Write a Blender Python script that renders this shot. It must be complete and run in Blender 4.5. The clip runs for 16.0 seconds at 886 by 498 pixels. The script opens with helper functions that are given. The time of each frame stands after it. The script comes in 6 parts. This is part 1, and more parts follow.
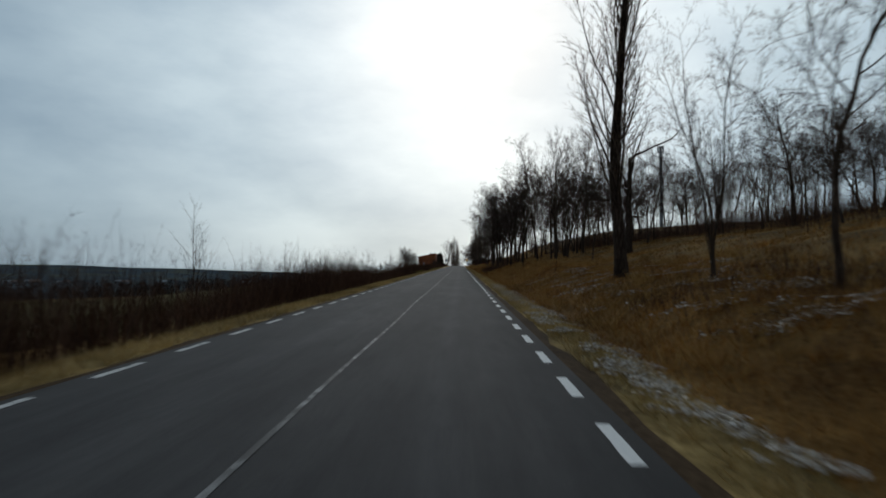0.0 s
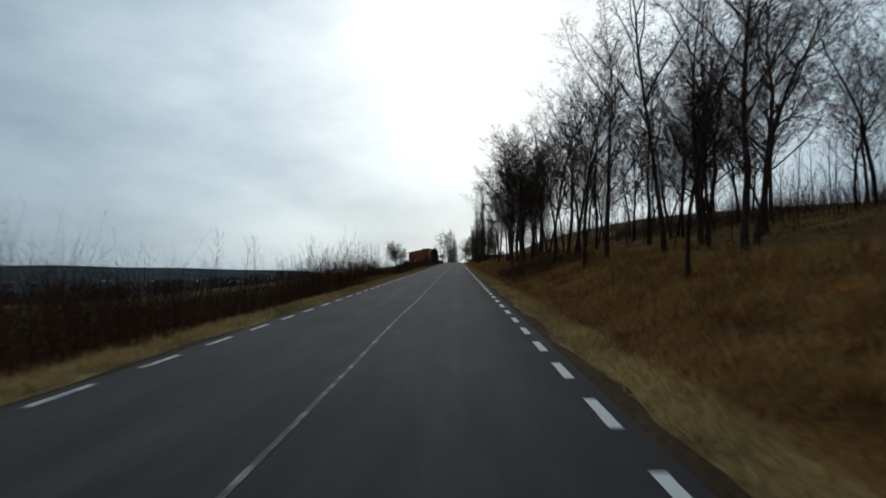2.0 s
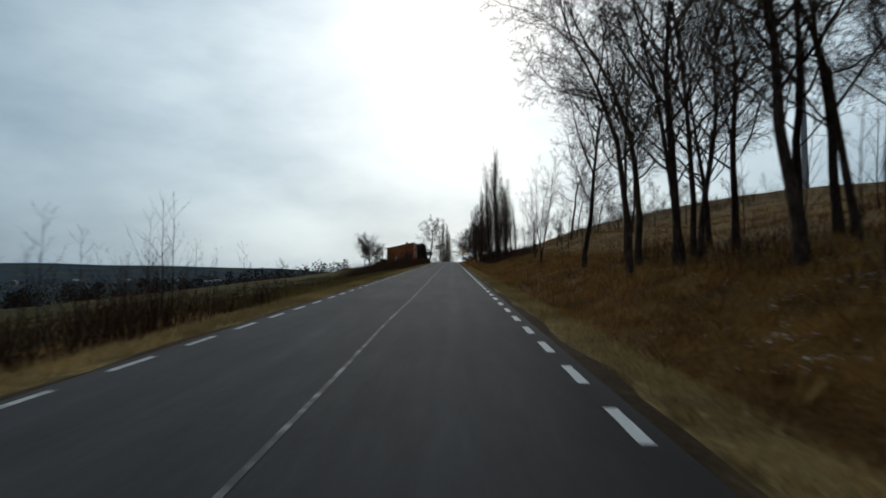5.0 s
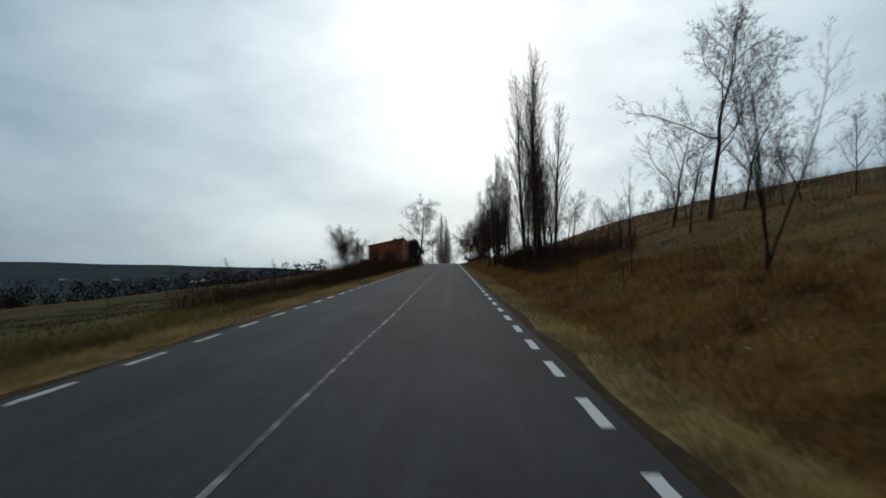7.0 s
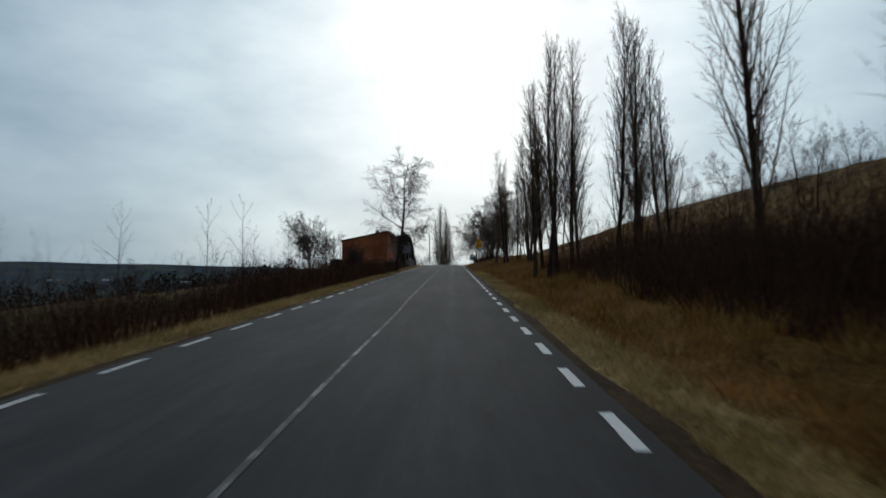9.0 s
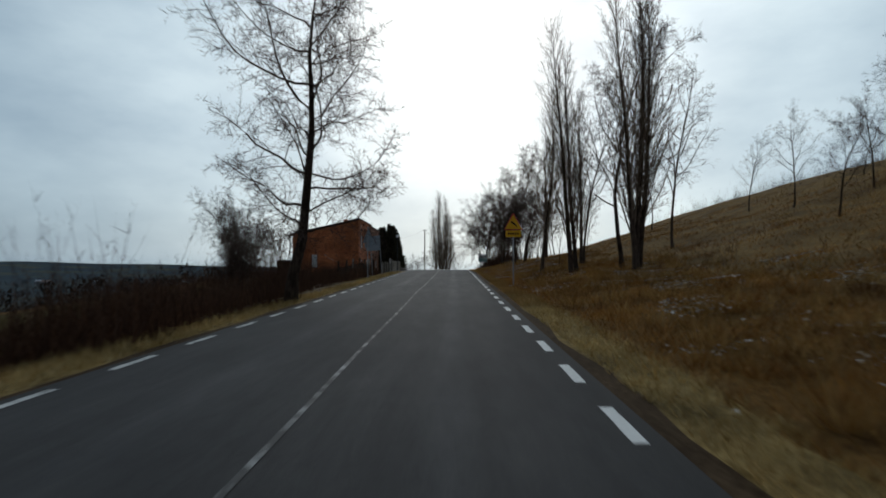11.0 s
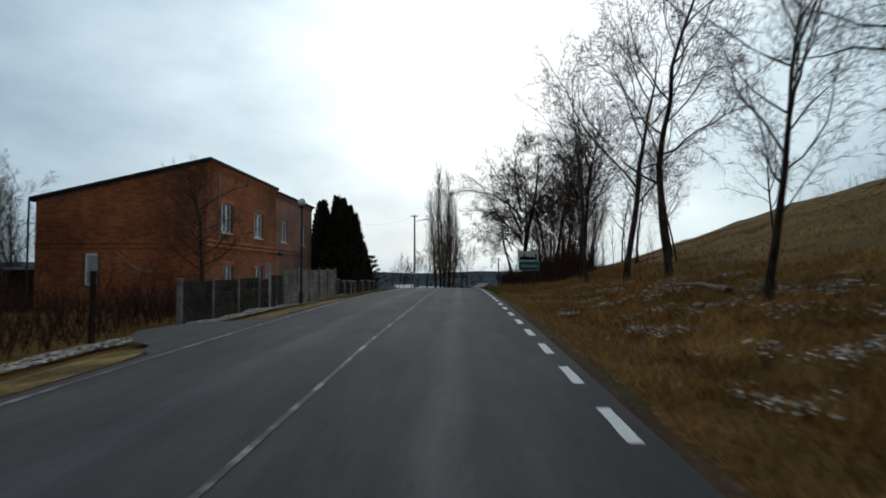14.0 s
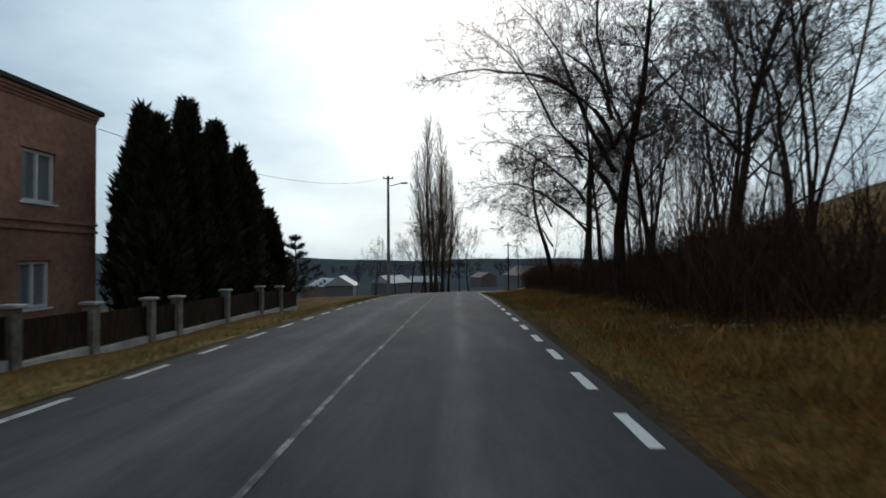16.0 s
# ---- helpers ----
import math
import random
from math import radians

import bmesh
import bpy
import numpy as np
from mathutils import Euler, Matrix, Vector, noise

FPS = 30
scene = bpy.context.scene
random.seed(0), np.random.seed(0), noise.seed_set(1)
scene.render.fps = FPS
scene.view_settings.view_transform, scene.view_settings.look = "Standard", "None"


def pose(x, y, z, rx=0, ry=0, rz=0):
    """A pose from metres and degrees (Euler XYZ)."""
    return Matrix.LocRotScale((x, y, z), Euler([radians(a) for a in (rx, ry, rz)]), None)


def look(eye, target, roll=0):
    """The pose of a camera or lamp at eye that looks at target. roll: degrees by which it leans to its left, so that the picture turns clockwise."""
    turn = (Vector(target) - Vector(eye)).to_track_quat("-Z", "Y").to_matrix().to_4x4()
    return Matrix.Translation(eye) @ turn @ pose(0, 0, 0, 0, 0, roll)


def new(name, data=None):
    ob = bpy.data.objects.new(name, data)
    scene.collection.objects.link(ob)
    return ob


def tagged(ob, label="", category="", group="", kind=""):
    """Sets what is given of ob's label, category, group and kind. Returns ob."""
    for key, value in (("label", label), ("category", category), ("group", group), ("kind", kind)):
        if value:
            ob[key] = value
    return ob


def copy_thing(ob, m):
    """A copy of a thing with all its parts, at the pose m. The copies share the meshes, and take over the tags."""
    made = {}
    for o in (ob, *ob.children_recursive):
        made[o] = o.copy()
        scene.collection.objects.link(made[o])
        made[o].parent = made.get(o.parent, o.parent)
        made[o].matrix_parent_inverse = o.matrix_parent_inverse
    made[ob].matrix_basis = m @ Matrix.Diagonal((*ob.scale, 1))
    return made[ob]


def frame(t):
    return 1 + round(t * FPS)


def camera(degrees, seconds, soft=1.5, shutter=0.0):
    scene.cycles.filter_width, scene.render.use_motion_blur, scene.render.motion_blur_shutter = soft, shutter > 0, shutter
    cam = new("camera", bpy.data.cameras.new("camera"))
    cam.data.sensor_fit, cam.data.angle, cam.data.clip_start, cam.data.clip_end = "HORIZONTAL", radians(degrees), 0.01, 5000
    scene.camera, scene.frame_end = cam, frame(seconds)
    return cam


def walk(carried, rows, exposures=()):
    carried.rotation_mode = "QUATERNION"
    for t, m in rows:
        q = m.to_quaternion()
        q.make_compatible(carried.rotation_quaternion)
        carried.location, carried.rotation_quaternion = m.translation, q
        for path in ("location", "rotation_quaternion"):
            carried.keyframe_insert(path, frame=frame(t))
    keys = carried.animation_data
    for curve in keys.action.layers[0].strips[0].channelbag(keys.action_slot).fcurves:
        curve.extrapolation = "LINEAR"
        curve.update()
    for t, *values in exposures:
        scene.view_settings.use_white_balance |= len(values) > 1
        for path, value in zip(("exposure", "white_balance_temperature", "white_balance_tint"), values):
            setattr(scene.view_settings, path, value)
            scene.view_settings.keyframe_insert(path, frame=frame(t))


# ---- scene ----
# A car drives up a straight country road; y runs along the road, x across it, the camera rides in the right lane.
cam = camera(76.2, 16.0, soft=1.7, shutter=0.2)
ROWS = [  # seconds, x, y, z, rx, ry, rz
    (0, 0.10, -0.07, 1.38, 93.11, -0.49, 1.75),
    (0.5, 0.11, 10.31, 1.69, 92.98, -0.31, 1.78),
    (1, 0.08, 20.62, 1.97, 93.68, -0.13, 1.82),
    (1.5, 0.03, 30.87, 2.31, 93.37, 0.17, 1.62),
    (2, -0.00, 41.06, 2.66, 92.74, 0.11, 1.51),
    (2.5, 0.01, 51.37, 2.93, 92.58, 0.08, 1.42),
    (3, -0.05, 61.52, 3.24, 92.60, 0.21, 1.26),
    (3.5, -0.08, 71.62, 3.55, 92.61, 0.16, 1.19),
    (4, -0.10, 81.68, 3.84, 92.59, 0.06, 1.05),
    (6.5, -0.01, 131.47, 5.34, 92.52, 0.04, 0.82),
    (7, 0.04, 141.17, 5.65, 92.51, -0.08, 0.90),
    (7.5, 0.06, 150.56, 5.88, 92.67, -0.14, 0.89),
    (8, -0.00, 159.66, 6.21, 92.67, 0.10, 0.94),
    (8.5, 0.01, 168.89, 6.49, 92.46, 0.05, 1.07),
    (9, -0.02, 177.82, 6.73, 92.40, 0.01, 1.01),
    (11.5, -0.04, 219.77, 8.01, 92.34, -0.02, 1.21),
    (12, 0.01, 227.65, 8.29, 92.24, -0.29, 1.23),
    (12.5, 0.05, 235.33, 8.53, 92.22, -0.54, 1.19),
    (13, 0.09, 243.07, 8.72, 92.06, -0.38, 1.50),
    (13.5, 0.11, 250.51, 8.87, 92.26, -0.25, 1.82),
    (14, 0.07, 257.74, 9.07, 92.38, 0.06, 1.90),
    (14.5, -0.01, 264.96, 9.26, 92.06, 0.06, 1.89),
    (15, -0.16, 271.88, 9.46, 91.34, 0.12, 1.75),
    (15.5, -0.12, 279.30, 9.41, 91.58, 0.35, 1.80),
    (16, -0.13, 285.69, 9.43, 91.10, 0.36, 1.54),
]
walk(cam, [(t, pose(x, y, z, rx, ry, rz)) for t, x, y, z, rx, ry, rz in ROWS], exposures=[(0, 0.02), (1.5, 0.08), (3, 0.18), (4, 0.18), (6.5, 0.10), (9, 0.12), (13, 0.31), (16, 0.44)])

# ---- light: overcast winter sky, thin cloud over a hidden sun ahead of the car ----
SUN_DIR = Vector((0.04, 0.88, 0.44)).normalized()
world = bpy.data.worlds.new("sky")
scene.world = world
world.use_nodes = True
wn, wl = world.node_tree.nodes, world.node_tree.links
wn.clear()


def wnode(kind, **values):
    n = wn.new(kind)
    for key, value in values.items():
        n.inputs[key].default_value = value
    return n


w_out = wn.new("ShaderNodeOutputWorld")
w_bg = wn.new("ShaderNodeBackground")
w_sky = wn.new("ShaderNodeTexSky")
w_sky.sky_type = "NISHITA"
w_sky.sun_disc = False
w_sky.sun_elevation = math.asin(SUN_DIR.z)
w_sky.sun_rotation = math.atan2(SUN_DIR.x, SUN_DIR.y)
w_sky.dust_density = 3.0
w_tc = wn.new("ShaderNodeTexCoord")
w_dot = wn.new("ShaderNodeVectorMath")
w_dot.operation = "DOT_PRODUCT"
w_dot.inputs[1].default_value = SUN_DIR
w_ramp = wn.new("ShaderNodeValToRGB")  # cloud brightness by the angle from the hidden sun
w_ramp.color_ramp.interpolation = "EASE"
el = w_ramp.color_ramp.elements
el[0].position, el[0].color = 0.0, (0.15, 0.18, 0.21, 1)
el[1].position, el[1].color = 1.0, (0.68, 0.73, 0.765, 1)
for at, colour in ((0.55, (0.17, 0.23, 0.275)), (0.76, (0.265, 0.355, 0.42)), (0.90, (0.45, 0.555, 0.61)), (0.955, (0.56, 0.66, 0.715)), (0.985, (0.62, 0.705, 0.755))):
    e = el.new(at)
    e.color = (*colour, 1)
w_map = wn.new("ShaderNodeMapping")
w_map.inputs["Scale"].default_value = (1.0, 1.0, 2.3)
w_noise = wnode("ShaderNodeTexNoise", Scale=3.1, Detail=6.0, Roughness=0.55)
w_mul = wn.new("ShaderNodeMix")
w_mul.data_type, w_mul.blend_type = "RGBA", "MULTIPLY"
w_mul.inputs[0].default_value = 1.0
w_cr = wn.new("ShaderNodeValToRGB")
w_cr.color_ramp.elements[0].position, w_cr.color_ramp.elements[0].color = 0.34, (0.74, 0.80, 0.86, 1)
w_cr.color_ramp.elements[1].position, w_cr.color_ramp.elements[1].color = 0.66, (1.16, 1.15, 1.14, 1)
w_add = wn.new("ShaderNodeMix")
w_add.data_type, w_add.blend_type = "RGBA", "ADD"
w_add.inputs[0].default_value = 0.009
wl.new(w_tc.outputs["Generated"], w_dot.inputs[0])
wl.new(w_dot.outputs["Value"], w_ramp.inputs[0])
wl.new(w_tc.outputs["Generated"], w_map.inputs[0])
wl.new(w_map.outputs[0], w_noise.inputs["Vector"])
wl.new(w_noise.outputs[0], w_cr.inputs[0])
wl.new(w_ramp.outputs[0], w_mul.inputs[6])
wl.new(w_cr.outputs[0], w_mul.inputs[7])
wl.new(w_mul.outputs[2], w_add.inputs[6])
wl.new(w_sky.outputs[0], w_add.inputs[7])
wl.new(w_add.outputs[2], w_bg.inputs[0])
w_bg.inputs[1].default_value = 1.0
wl.new(w_bg.outputs[0], w_out.inputs[0])

sun_data = bpy.data.lights.new("sun", "SUN")
sun_data.energy, sun_data.angle, sun_data.color = 0.5, radians(40), (1.0, 0.96, 0.9)
sun = new("sun", sun_data)
sun.matrix_world = look(SUN_DIR * 100, (0, 0, 0))


# ---- materials ----
def material(name, rough=0.9, metal=0.0):
    m = bpy.data.materials.new(name)
    m.use_nodes = True
    n, l = m.node_tree.nodes, m.node_tree.links
    b = n["Principled BSDF"]
    b.inputs["Roughness"].default_value = rough
    b.inputs["Metallic"].default_value = metal
    b.inputs["Specular IOR Level"].default_value = 0.25
    return m, n, l, b


def ramp_node(n, stops, smooth="LINEAR"):
    r = n.new("ShaderNodeValToRGB")
    r.color_ramp.interpolation = smooth
    while len(r.color_ramp.elements) < len(stops):
        r.color_ramp.elements.new(0.5)
    for element, (p, c) in zip(r.color_ramp.elements, stops):
        element.position, element.color = p, (*c, 1)
    return r


def noise_node(n, l, scale, detail=4.0, rough=0.6, vector=None, stretch=None):
    t = n.new("ShaderNodeTexNoise")
    t.inputs["Scale"].default_value, t.inputs["Detail"].default_value, t.inputs["Roughness"].default_value = scale, detail, rough
    if vector is None:
        vector = n.new("ShaderNodeNewGeometry").outputs["Position"]
    if stretch:
        mp = n.new("ShaderNodeMapping")
        mp.inputs["Scale"].default_value = stretch
        l.new(vector, mp.inputs[0])
        vector = mp.outputs[0]
    l.new(vector, t.inputs["Vector"])
    return t


def mix_node(n, l, a, b, factor, blend="MIX"):
    x = n.new("ShaderNodeMix")
    x.data_type, x.blend_type = "RGBA", blend
    for socket, value in ((x.inputs[6], a), (x.inputs[7], b), (x.inputs[0], factor)):
        if isinstance(value, (int, float)):
            socket.default_value = value
        elif isinstance(value, tuple):
            socket.default_value = (*value, 1)
        else:
            l.new(value, socket)
    return x.outputs[2]


def bump_node(n, l, height, b, strength=0.4, distance=0.02):
    x = n.new("ShaderNodeBump")
    x.inputs["Strength"].default_value, x.inputs["Distance"].default_value = strength, distance
    l.new(height, x.inputs["Height"])
    l.new(x.outputs[0], b.inputs["Normal"])


def speckled(name, dark, mid, light, scale, rough=0.9, big=0.3, bump=0.4, stretch=None, spread=0.25, object_random=0.0):
    """A surface of three tones: fine grain at one scale, blotches at another."""
    m, n, l, b = material(name, rough)
    b.inputs["Specular IOR Level"].default_value = 0.03
    fine = noise_node(n, l, scale, 6.0, 0.7, stretch=stretch)
    blot = noise_node(n, l, big, 3.0)
    r = ramp_node(n, [(0.28, dark), (0.5, mid), (0.72, light)])
    l.new(fine.outputs[0], r.inputs[0])
    r2 = ramp_node(n, [(0.35, (1 - spread,) * 3), (0.65, (1 + spread,) * 3)])
    l.new(blot.outputs[0], r2.inputs[0])
    col = mix_node(n, l, r.outputs[0], r2.outputs[0], 1.0, "MULTIPLY")
    if object_random:
        info = n.new("ShaderNodeObjectInfo")
        r3 = ramp_node(n, [(0.0, (1 - object_random,) * 3), (1.0, (1 + object_random,) * 3)])
        l.new(info.outputs["Random"], r3.inputs[0])
        col = mix_node(n, l, col, r3.outputs[0], 1.0, "MULTIPLY")
    l.new(col, b.inputs["Base Color"])
    if bump:
        bump_node(n, l, fine.outputs[0], b, bump)
    return m


def island_tones(name, tones, rough=0.9, spread=0.2, scale=0.2, patches=None):
    """Tones that differ from blade to blade or twig to twig, with broad patches."""
    m, n, l, b = material(name, rough)
    b.inputs["Specular IOR Level"].default_value = 0.08
    g = n.new("ShaderNodeNewGeometry")
    r = ramp_node(n, [(i / max(1, len(tones) - 1), c) for i, c in enumerate(tones)])
    l.new(g.outputs["Random Per Island"], r.inputs[0])
    blot = noise_node(n, l, scale, 4.0)
    r2 = ramp_node(n, patches or [(0.35, (1 - spread,) * 3), (0.65, (1 + spread,) * 3)])
    l.new(blot.outputs[0], r2.inputs[0])
    l.new(mix_node(n, l, r.outputs[0], r2.outputs[0], 1.0, "MULTIPLY"), b.inputs["Base Color"])
    return m


def asphalt_material():
    m, n, l, b = material("asphalt", 0.85)
    fine = noise_node(n, l, 60.0, 6.0, 0.75)
    r = ramp_node(n, [(0.3, (0.024, 0.0245, 0.026)), (0.55, (0.038, 0.038, 0.0395)), (0.8, (0.066, 0.065, 0.064))])
    l.new(fine.outputs[0], r.inputs[0])
    # paler, polished wheel tracks along each lane, broken by noise
    pos = n.new("ShaderNodeNewGeometry")
    sep = n.new("ShaderNodeSeparateXYZ")
    l.new(pos.outputs["Position"], sep.inputs[0])
    wob = noise_node(n, l, 0.25, 3.0, 0.6, stretch=(1, 0.25, 1))
    track = n.new("ShaderNodeValToRGB")
    stops = [(0.0, 0.8), (0.10, 0.9), (0.24, 0.95), (0.305, 1.55), (0.375, 1.0), (0.5, 0.85), (0.60, 1.0), (0.665, 1.0), (0.715, 1.75), (0.77, 1.0), (0.86, 0.95), (1.0, 0.8)]
    while len(track.color_ramp.elements) < len(stops):
        track.color_ramp.elements.new(0.5)
    for element, (p, v) in zip(track.color_ramp.elements, stops):
        element.position, element.color = p, (v, v, v, 1)
    track.color_ramp.interpolation = "EASE"
    across = n.new("ShaderNodeMapRange")
    across.inputs["From Min"].default_value, across.inputs["From Max"].default_value = -4.4, 1.6
    add = n.new("ShaderNodeMath")
    add.operation = "MULTIPLY_ADD"
    add.inputs[1].default_value, add.inputs[2].default_value = 0.35, -0.175
    l.new(wob.outputs[0], add.inputs[0])
    add2 = n.new("ShaderNodeMath")
    l.new(sep.outputs["X"], add2.inputs[0])
    l.new(add.outputs[0], add2.inputs[1])
    l.new(add2.outputs[0], across.inputs["Value"])
    l.new(across.outputs[0], track.inputs[0])
    col = mix_node(n, l, r.outputs[0], track.outputs[0], 1.0, "MULTIPLY")
    # the surface is paler and more worn towards the village
    worn = n.new("ShaderNodeMapRange")
    worn.inputs["From Min"].default_value, worn.inputs["From Max"].default_value = 190.0, 300.0
    worn.inputs["To Min"].default_value, worn.inputs["To Max"].default_value = 0.35, 1.0
    l.new(sep.outputs["Y"], worn.inputs["Value"])
    col = mix_node(n, l, r.outputs[0], col, worn.outputs[0])
    pale = n.new("ShaderNodeMapRange")
    pale.inputs["From Min"].default_value, pale.inputs["From Max"].default_value = 215.0, 300.0
    l.new(sep.outputs["Y"], pale.inputs["Value"])
    col = mix_node(n, l, col, mix_node(n, l, col, (1.95, 1.92, 1.88), 1.0, "MULTIPLY"), pale.outputs[0])
    blot = noise_node(n, l, 0.5, 5.0, 0.65, stretch=(1, 0.4, 1))
    r2 = ramp_node(n, [(0.3, (0.7, 0.7, 0.72)), (0.7, (1.3, 1.28, 1.24))])
    l.new(blot.outputs[0], r2.inputs[0])
    col = mix_node(n, l, col, r2.outputs[0], 1.0, "MULTIPLY")
    smear = noise_node(n, l, 3.0, 6.0, 0.7, stretch=(1, 0.12, 1))
    r5 = ramp_node(n, [(0.3, (0.74, 0.74, 0.75)), (0.5, (1, 1, 1)), (0.72, (1.34, 1.32, 1.28))])
    l.new(smear.outputs[0], r5.inputs[0])
    col = mix_node(n, l, col, r5.outputs[0], 1.0, "MULTIPLY")
    # cracks and seams
    vor = n.new("ShaderNodeTexVoronoi")
    vor.feature = "DISTANCE_TO_EDGE"
    vor.inputs["Scale"].default_value = 0.35
    warp = noise_node(n, l, 1.6, 4.0)
    off = n.new("ShaderNodeVectorMath")
    off.operation = "MULTIPLY_ADD"
    off.inputs[1].default_value = (0.9, 0.9, 0.9)
    l.new(warp.outputs["Color"], off.inputs[0])
    l.new(pos.outputs["Position"], off.inputs[2])
    l.new(off.outputs[0], vor.inputs["Vector"])
    crack = ramp_node(n, [(0.0, (0.6, 0.6, 0.6)), (0.006, (1, 1, 1))])
    l.new(vor.outputs["Distance"], crack.inputs[0])
    col = mix_node(n, l, col, crack.outputs[0], 0.5, "MULTIPLY")
    l.new(col, b.inputs["Base Color"])
    bump_node(n, l, fine.outputs[0], b, 0.35, 0.01)
    b.inputs["Specular IOR Level"].default_value = 0.2
    return m


def worn_paint(name, paint, under, wear, scale=7.0):
    m, n, l, b = material(name, 0.7)
    t = noise_node(n, l, scale, 8.0, 0.75)
    r = ramp_node(n, [(max(0.0, wear - 0.05), (0, 0, 0)), (wear + 0.08, (1, 1, 1))])
    l.new(t.outputs[0], r.inputs[0])
    g = noise_node(n, l, 40.0, 4.0)
    r2 = ramp_node(n, [(0.3, tuple(c * 0.75 for c in paint)), (0.6, paint)])
    l.new(g.outputs[0], r2.inputs[0])
    l.new(mix_node(n, l, under, r2.outputs[0], r.outputs[0]), b.inputs["Base Color"])
    return m


def ground_material():
    """Soil under dry grass: brown, straw and some green, with frost and litter in patches."""
    m, n, l, b = material("ground_soil", 0.95)
    b.inputs["Specular IOR Level"].default_value = 0.03
    fine = noise_node(n, l, 9.0, 8.0, 0.75)
    r = ramp_node(n, [(0.3, (0.042, 0.023, 0.009)), (0.5, (0.135, 0.075, 0.025)), (0.7, (0.27, 0.16, 0.06))])
    l.new(fine.outputs[0], r.inputs[0])
    mid = noise_node(n, l, 0.55, 5.0, 0.65)
    r2 = ramp_node(n, [(0.35, (0.65, 0.6, 0.55)), (0.65, (1.25, 1.2, 1.05))])
    l.new(mid.outputs[0], r2.inputs[0])
    col = mix_node(n, l, r.outputs[0], r2.outputs[0], 1.0, "MULTIPLY")
    l.new(col, b.inputs["Base Color"])
    bump_node(n, l, fine.outputs[0], b, 0.7, 0.06)
    return m


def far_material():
    """Fields, woods and hedges of the far valley, bluish mist mixed into their colour."""
    m, n, l, b = material("hazed_far_fields", 1.0)
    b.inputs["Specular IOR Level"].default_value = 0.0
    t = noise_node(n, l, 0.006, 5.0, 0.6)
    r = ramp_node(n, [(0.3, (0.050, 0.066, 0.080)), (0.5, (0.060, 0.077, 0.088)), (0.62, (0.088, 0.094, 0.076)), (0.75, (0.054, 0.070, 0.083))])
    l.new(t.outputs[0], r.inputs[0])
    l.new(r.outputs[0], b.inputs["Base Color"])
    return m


def brick_material(name, tones, soot=0.5):
    m, n, l, b = material(name, 0.9)
    info = n.new("ShaderNodeObjectInfo")
    g = n.new("ShaderNodeNewGeometry")
    add = n.new("ShaderNodeMath")
    add.operation = "ADD"
    l.new(info.outputs["Random"], add.inputs[0])
    l.new(g.outputs["Random Per Island"], add.inputs[1])
    fr = n.new("ShaderNodeMath")
    fr.operation = "FRACT"
    l.new(add.outputs[0], fr.inputs[0])
    r = ramp_node(n, [(i / (len(tones) - 1), c) for i, c in enumerate(tones)])
    l.new(fr.outputs[0], r.inputs[0])
    t = noise_node(n, l, 0.3, 7.0, 0.68)
    r2 = ramp_node(n, [(0.36, (1 - soot,) * 3), (0.58, (1.1, 1.1, 1.1))])
    l.new(t.outputs[0], r2.inputs[0])
    f = noise_node(n, l, 30.0, 5.0)
    r4 = ramp_node(n, [(0.3, (0.8,) * 3), (0.7, (1.15,) * 3)])
    l.new(f.outputs[0], r4.inputs[0])
    col = mix_node(n, l, r.outputs[0], r2.outputs[0], 1.0, "MULTIPLY")
    col = mix_node(n, l, col, r4.outputs[0], 1.0, "MULTIPLY")
    l.new(col, b.inputs["Base Color"])
    bump_node(n, l, f.outputs[0], b, 0.4, 0.01)
    return m


def plain(name, colour, rough=0.6, metal=0.0, var=0.12, scale=6.0):
    m, n, l, b = material(name, rough, metal)
    t = noise_node(n, l, scale, 6.0, 0.65)
    r = ramp_node(n, [(0.3, tuple(c * (1 - var) for c in colour)), (0.7, tuple(min(1, c * (1 + var)) for c in colour))])
    l.new(t.outputs[0], r.inputs[0])
    l.new(r.outputs[0], b.inputs["Base Color"])
    return m


ASPHALT = asphalt_material()
EDGE_PAINT = worn_paint("edge_paint", (0.72, 0.72, 0.70), (0.10, 0.10, 0.10), 0.30)
CENTRE_PAINT = worn_paint("centre_paint", (0.33, 0.33, 0.32), (0.05, 0.05, 0.05), 0.54, 2.2)
FADED_PAINT = worn_paint("faded_paint", (0.24, 0.235, 0.225), (0.055, 0.054, 0.053), 0.53, 2.0)
LEFT_PAINT = worn_paint("worn_edge_paint", (0.56, 0.56, 0.54), (0.075, 0.075, 0.075), 0.42, 6.0)
SOIL = ground_material()
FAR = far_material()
FIELD = speckled("field_soil", (0.040, 0.031, 0.009), (0.074, 0.058, 0.017), (0.115, 0.09, 0.028), 3.0, big=0.04, spread=0.35)
HILL = speckled("hill_turf", (0.055, 0.031, 0.010), (0.135, 0.080, 0.026), (0.235, 0.148, 0.054), 7.0, big=0.35, spread=0.4)
SHOULDER = speckled("shoulder_dirt", (0.022, 0.013, 0.007), (0.054, 0.034, 0.019), (0.11, 0.074, 0.042), 14.0, big=0.7)
VERGE = speckled("verge_turf", (0.065, 0.043, 0.016), (0.18, 0.122, 0.046), (0.33, 0.24, 0.105), 9.0, big=0.9, spread=0.45)
PALE_WOOD = speckled("weathered_wood", (0.13, 0.10, 0.075), (0.26, 0.21, 0.165), (0.40, 0.34, 0.28), 12.0, big=1.5)
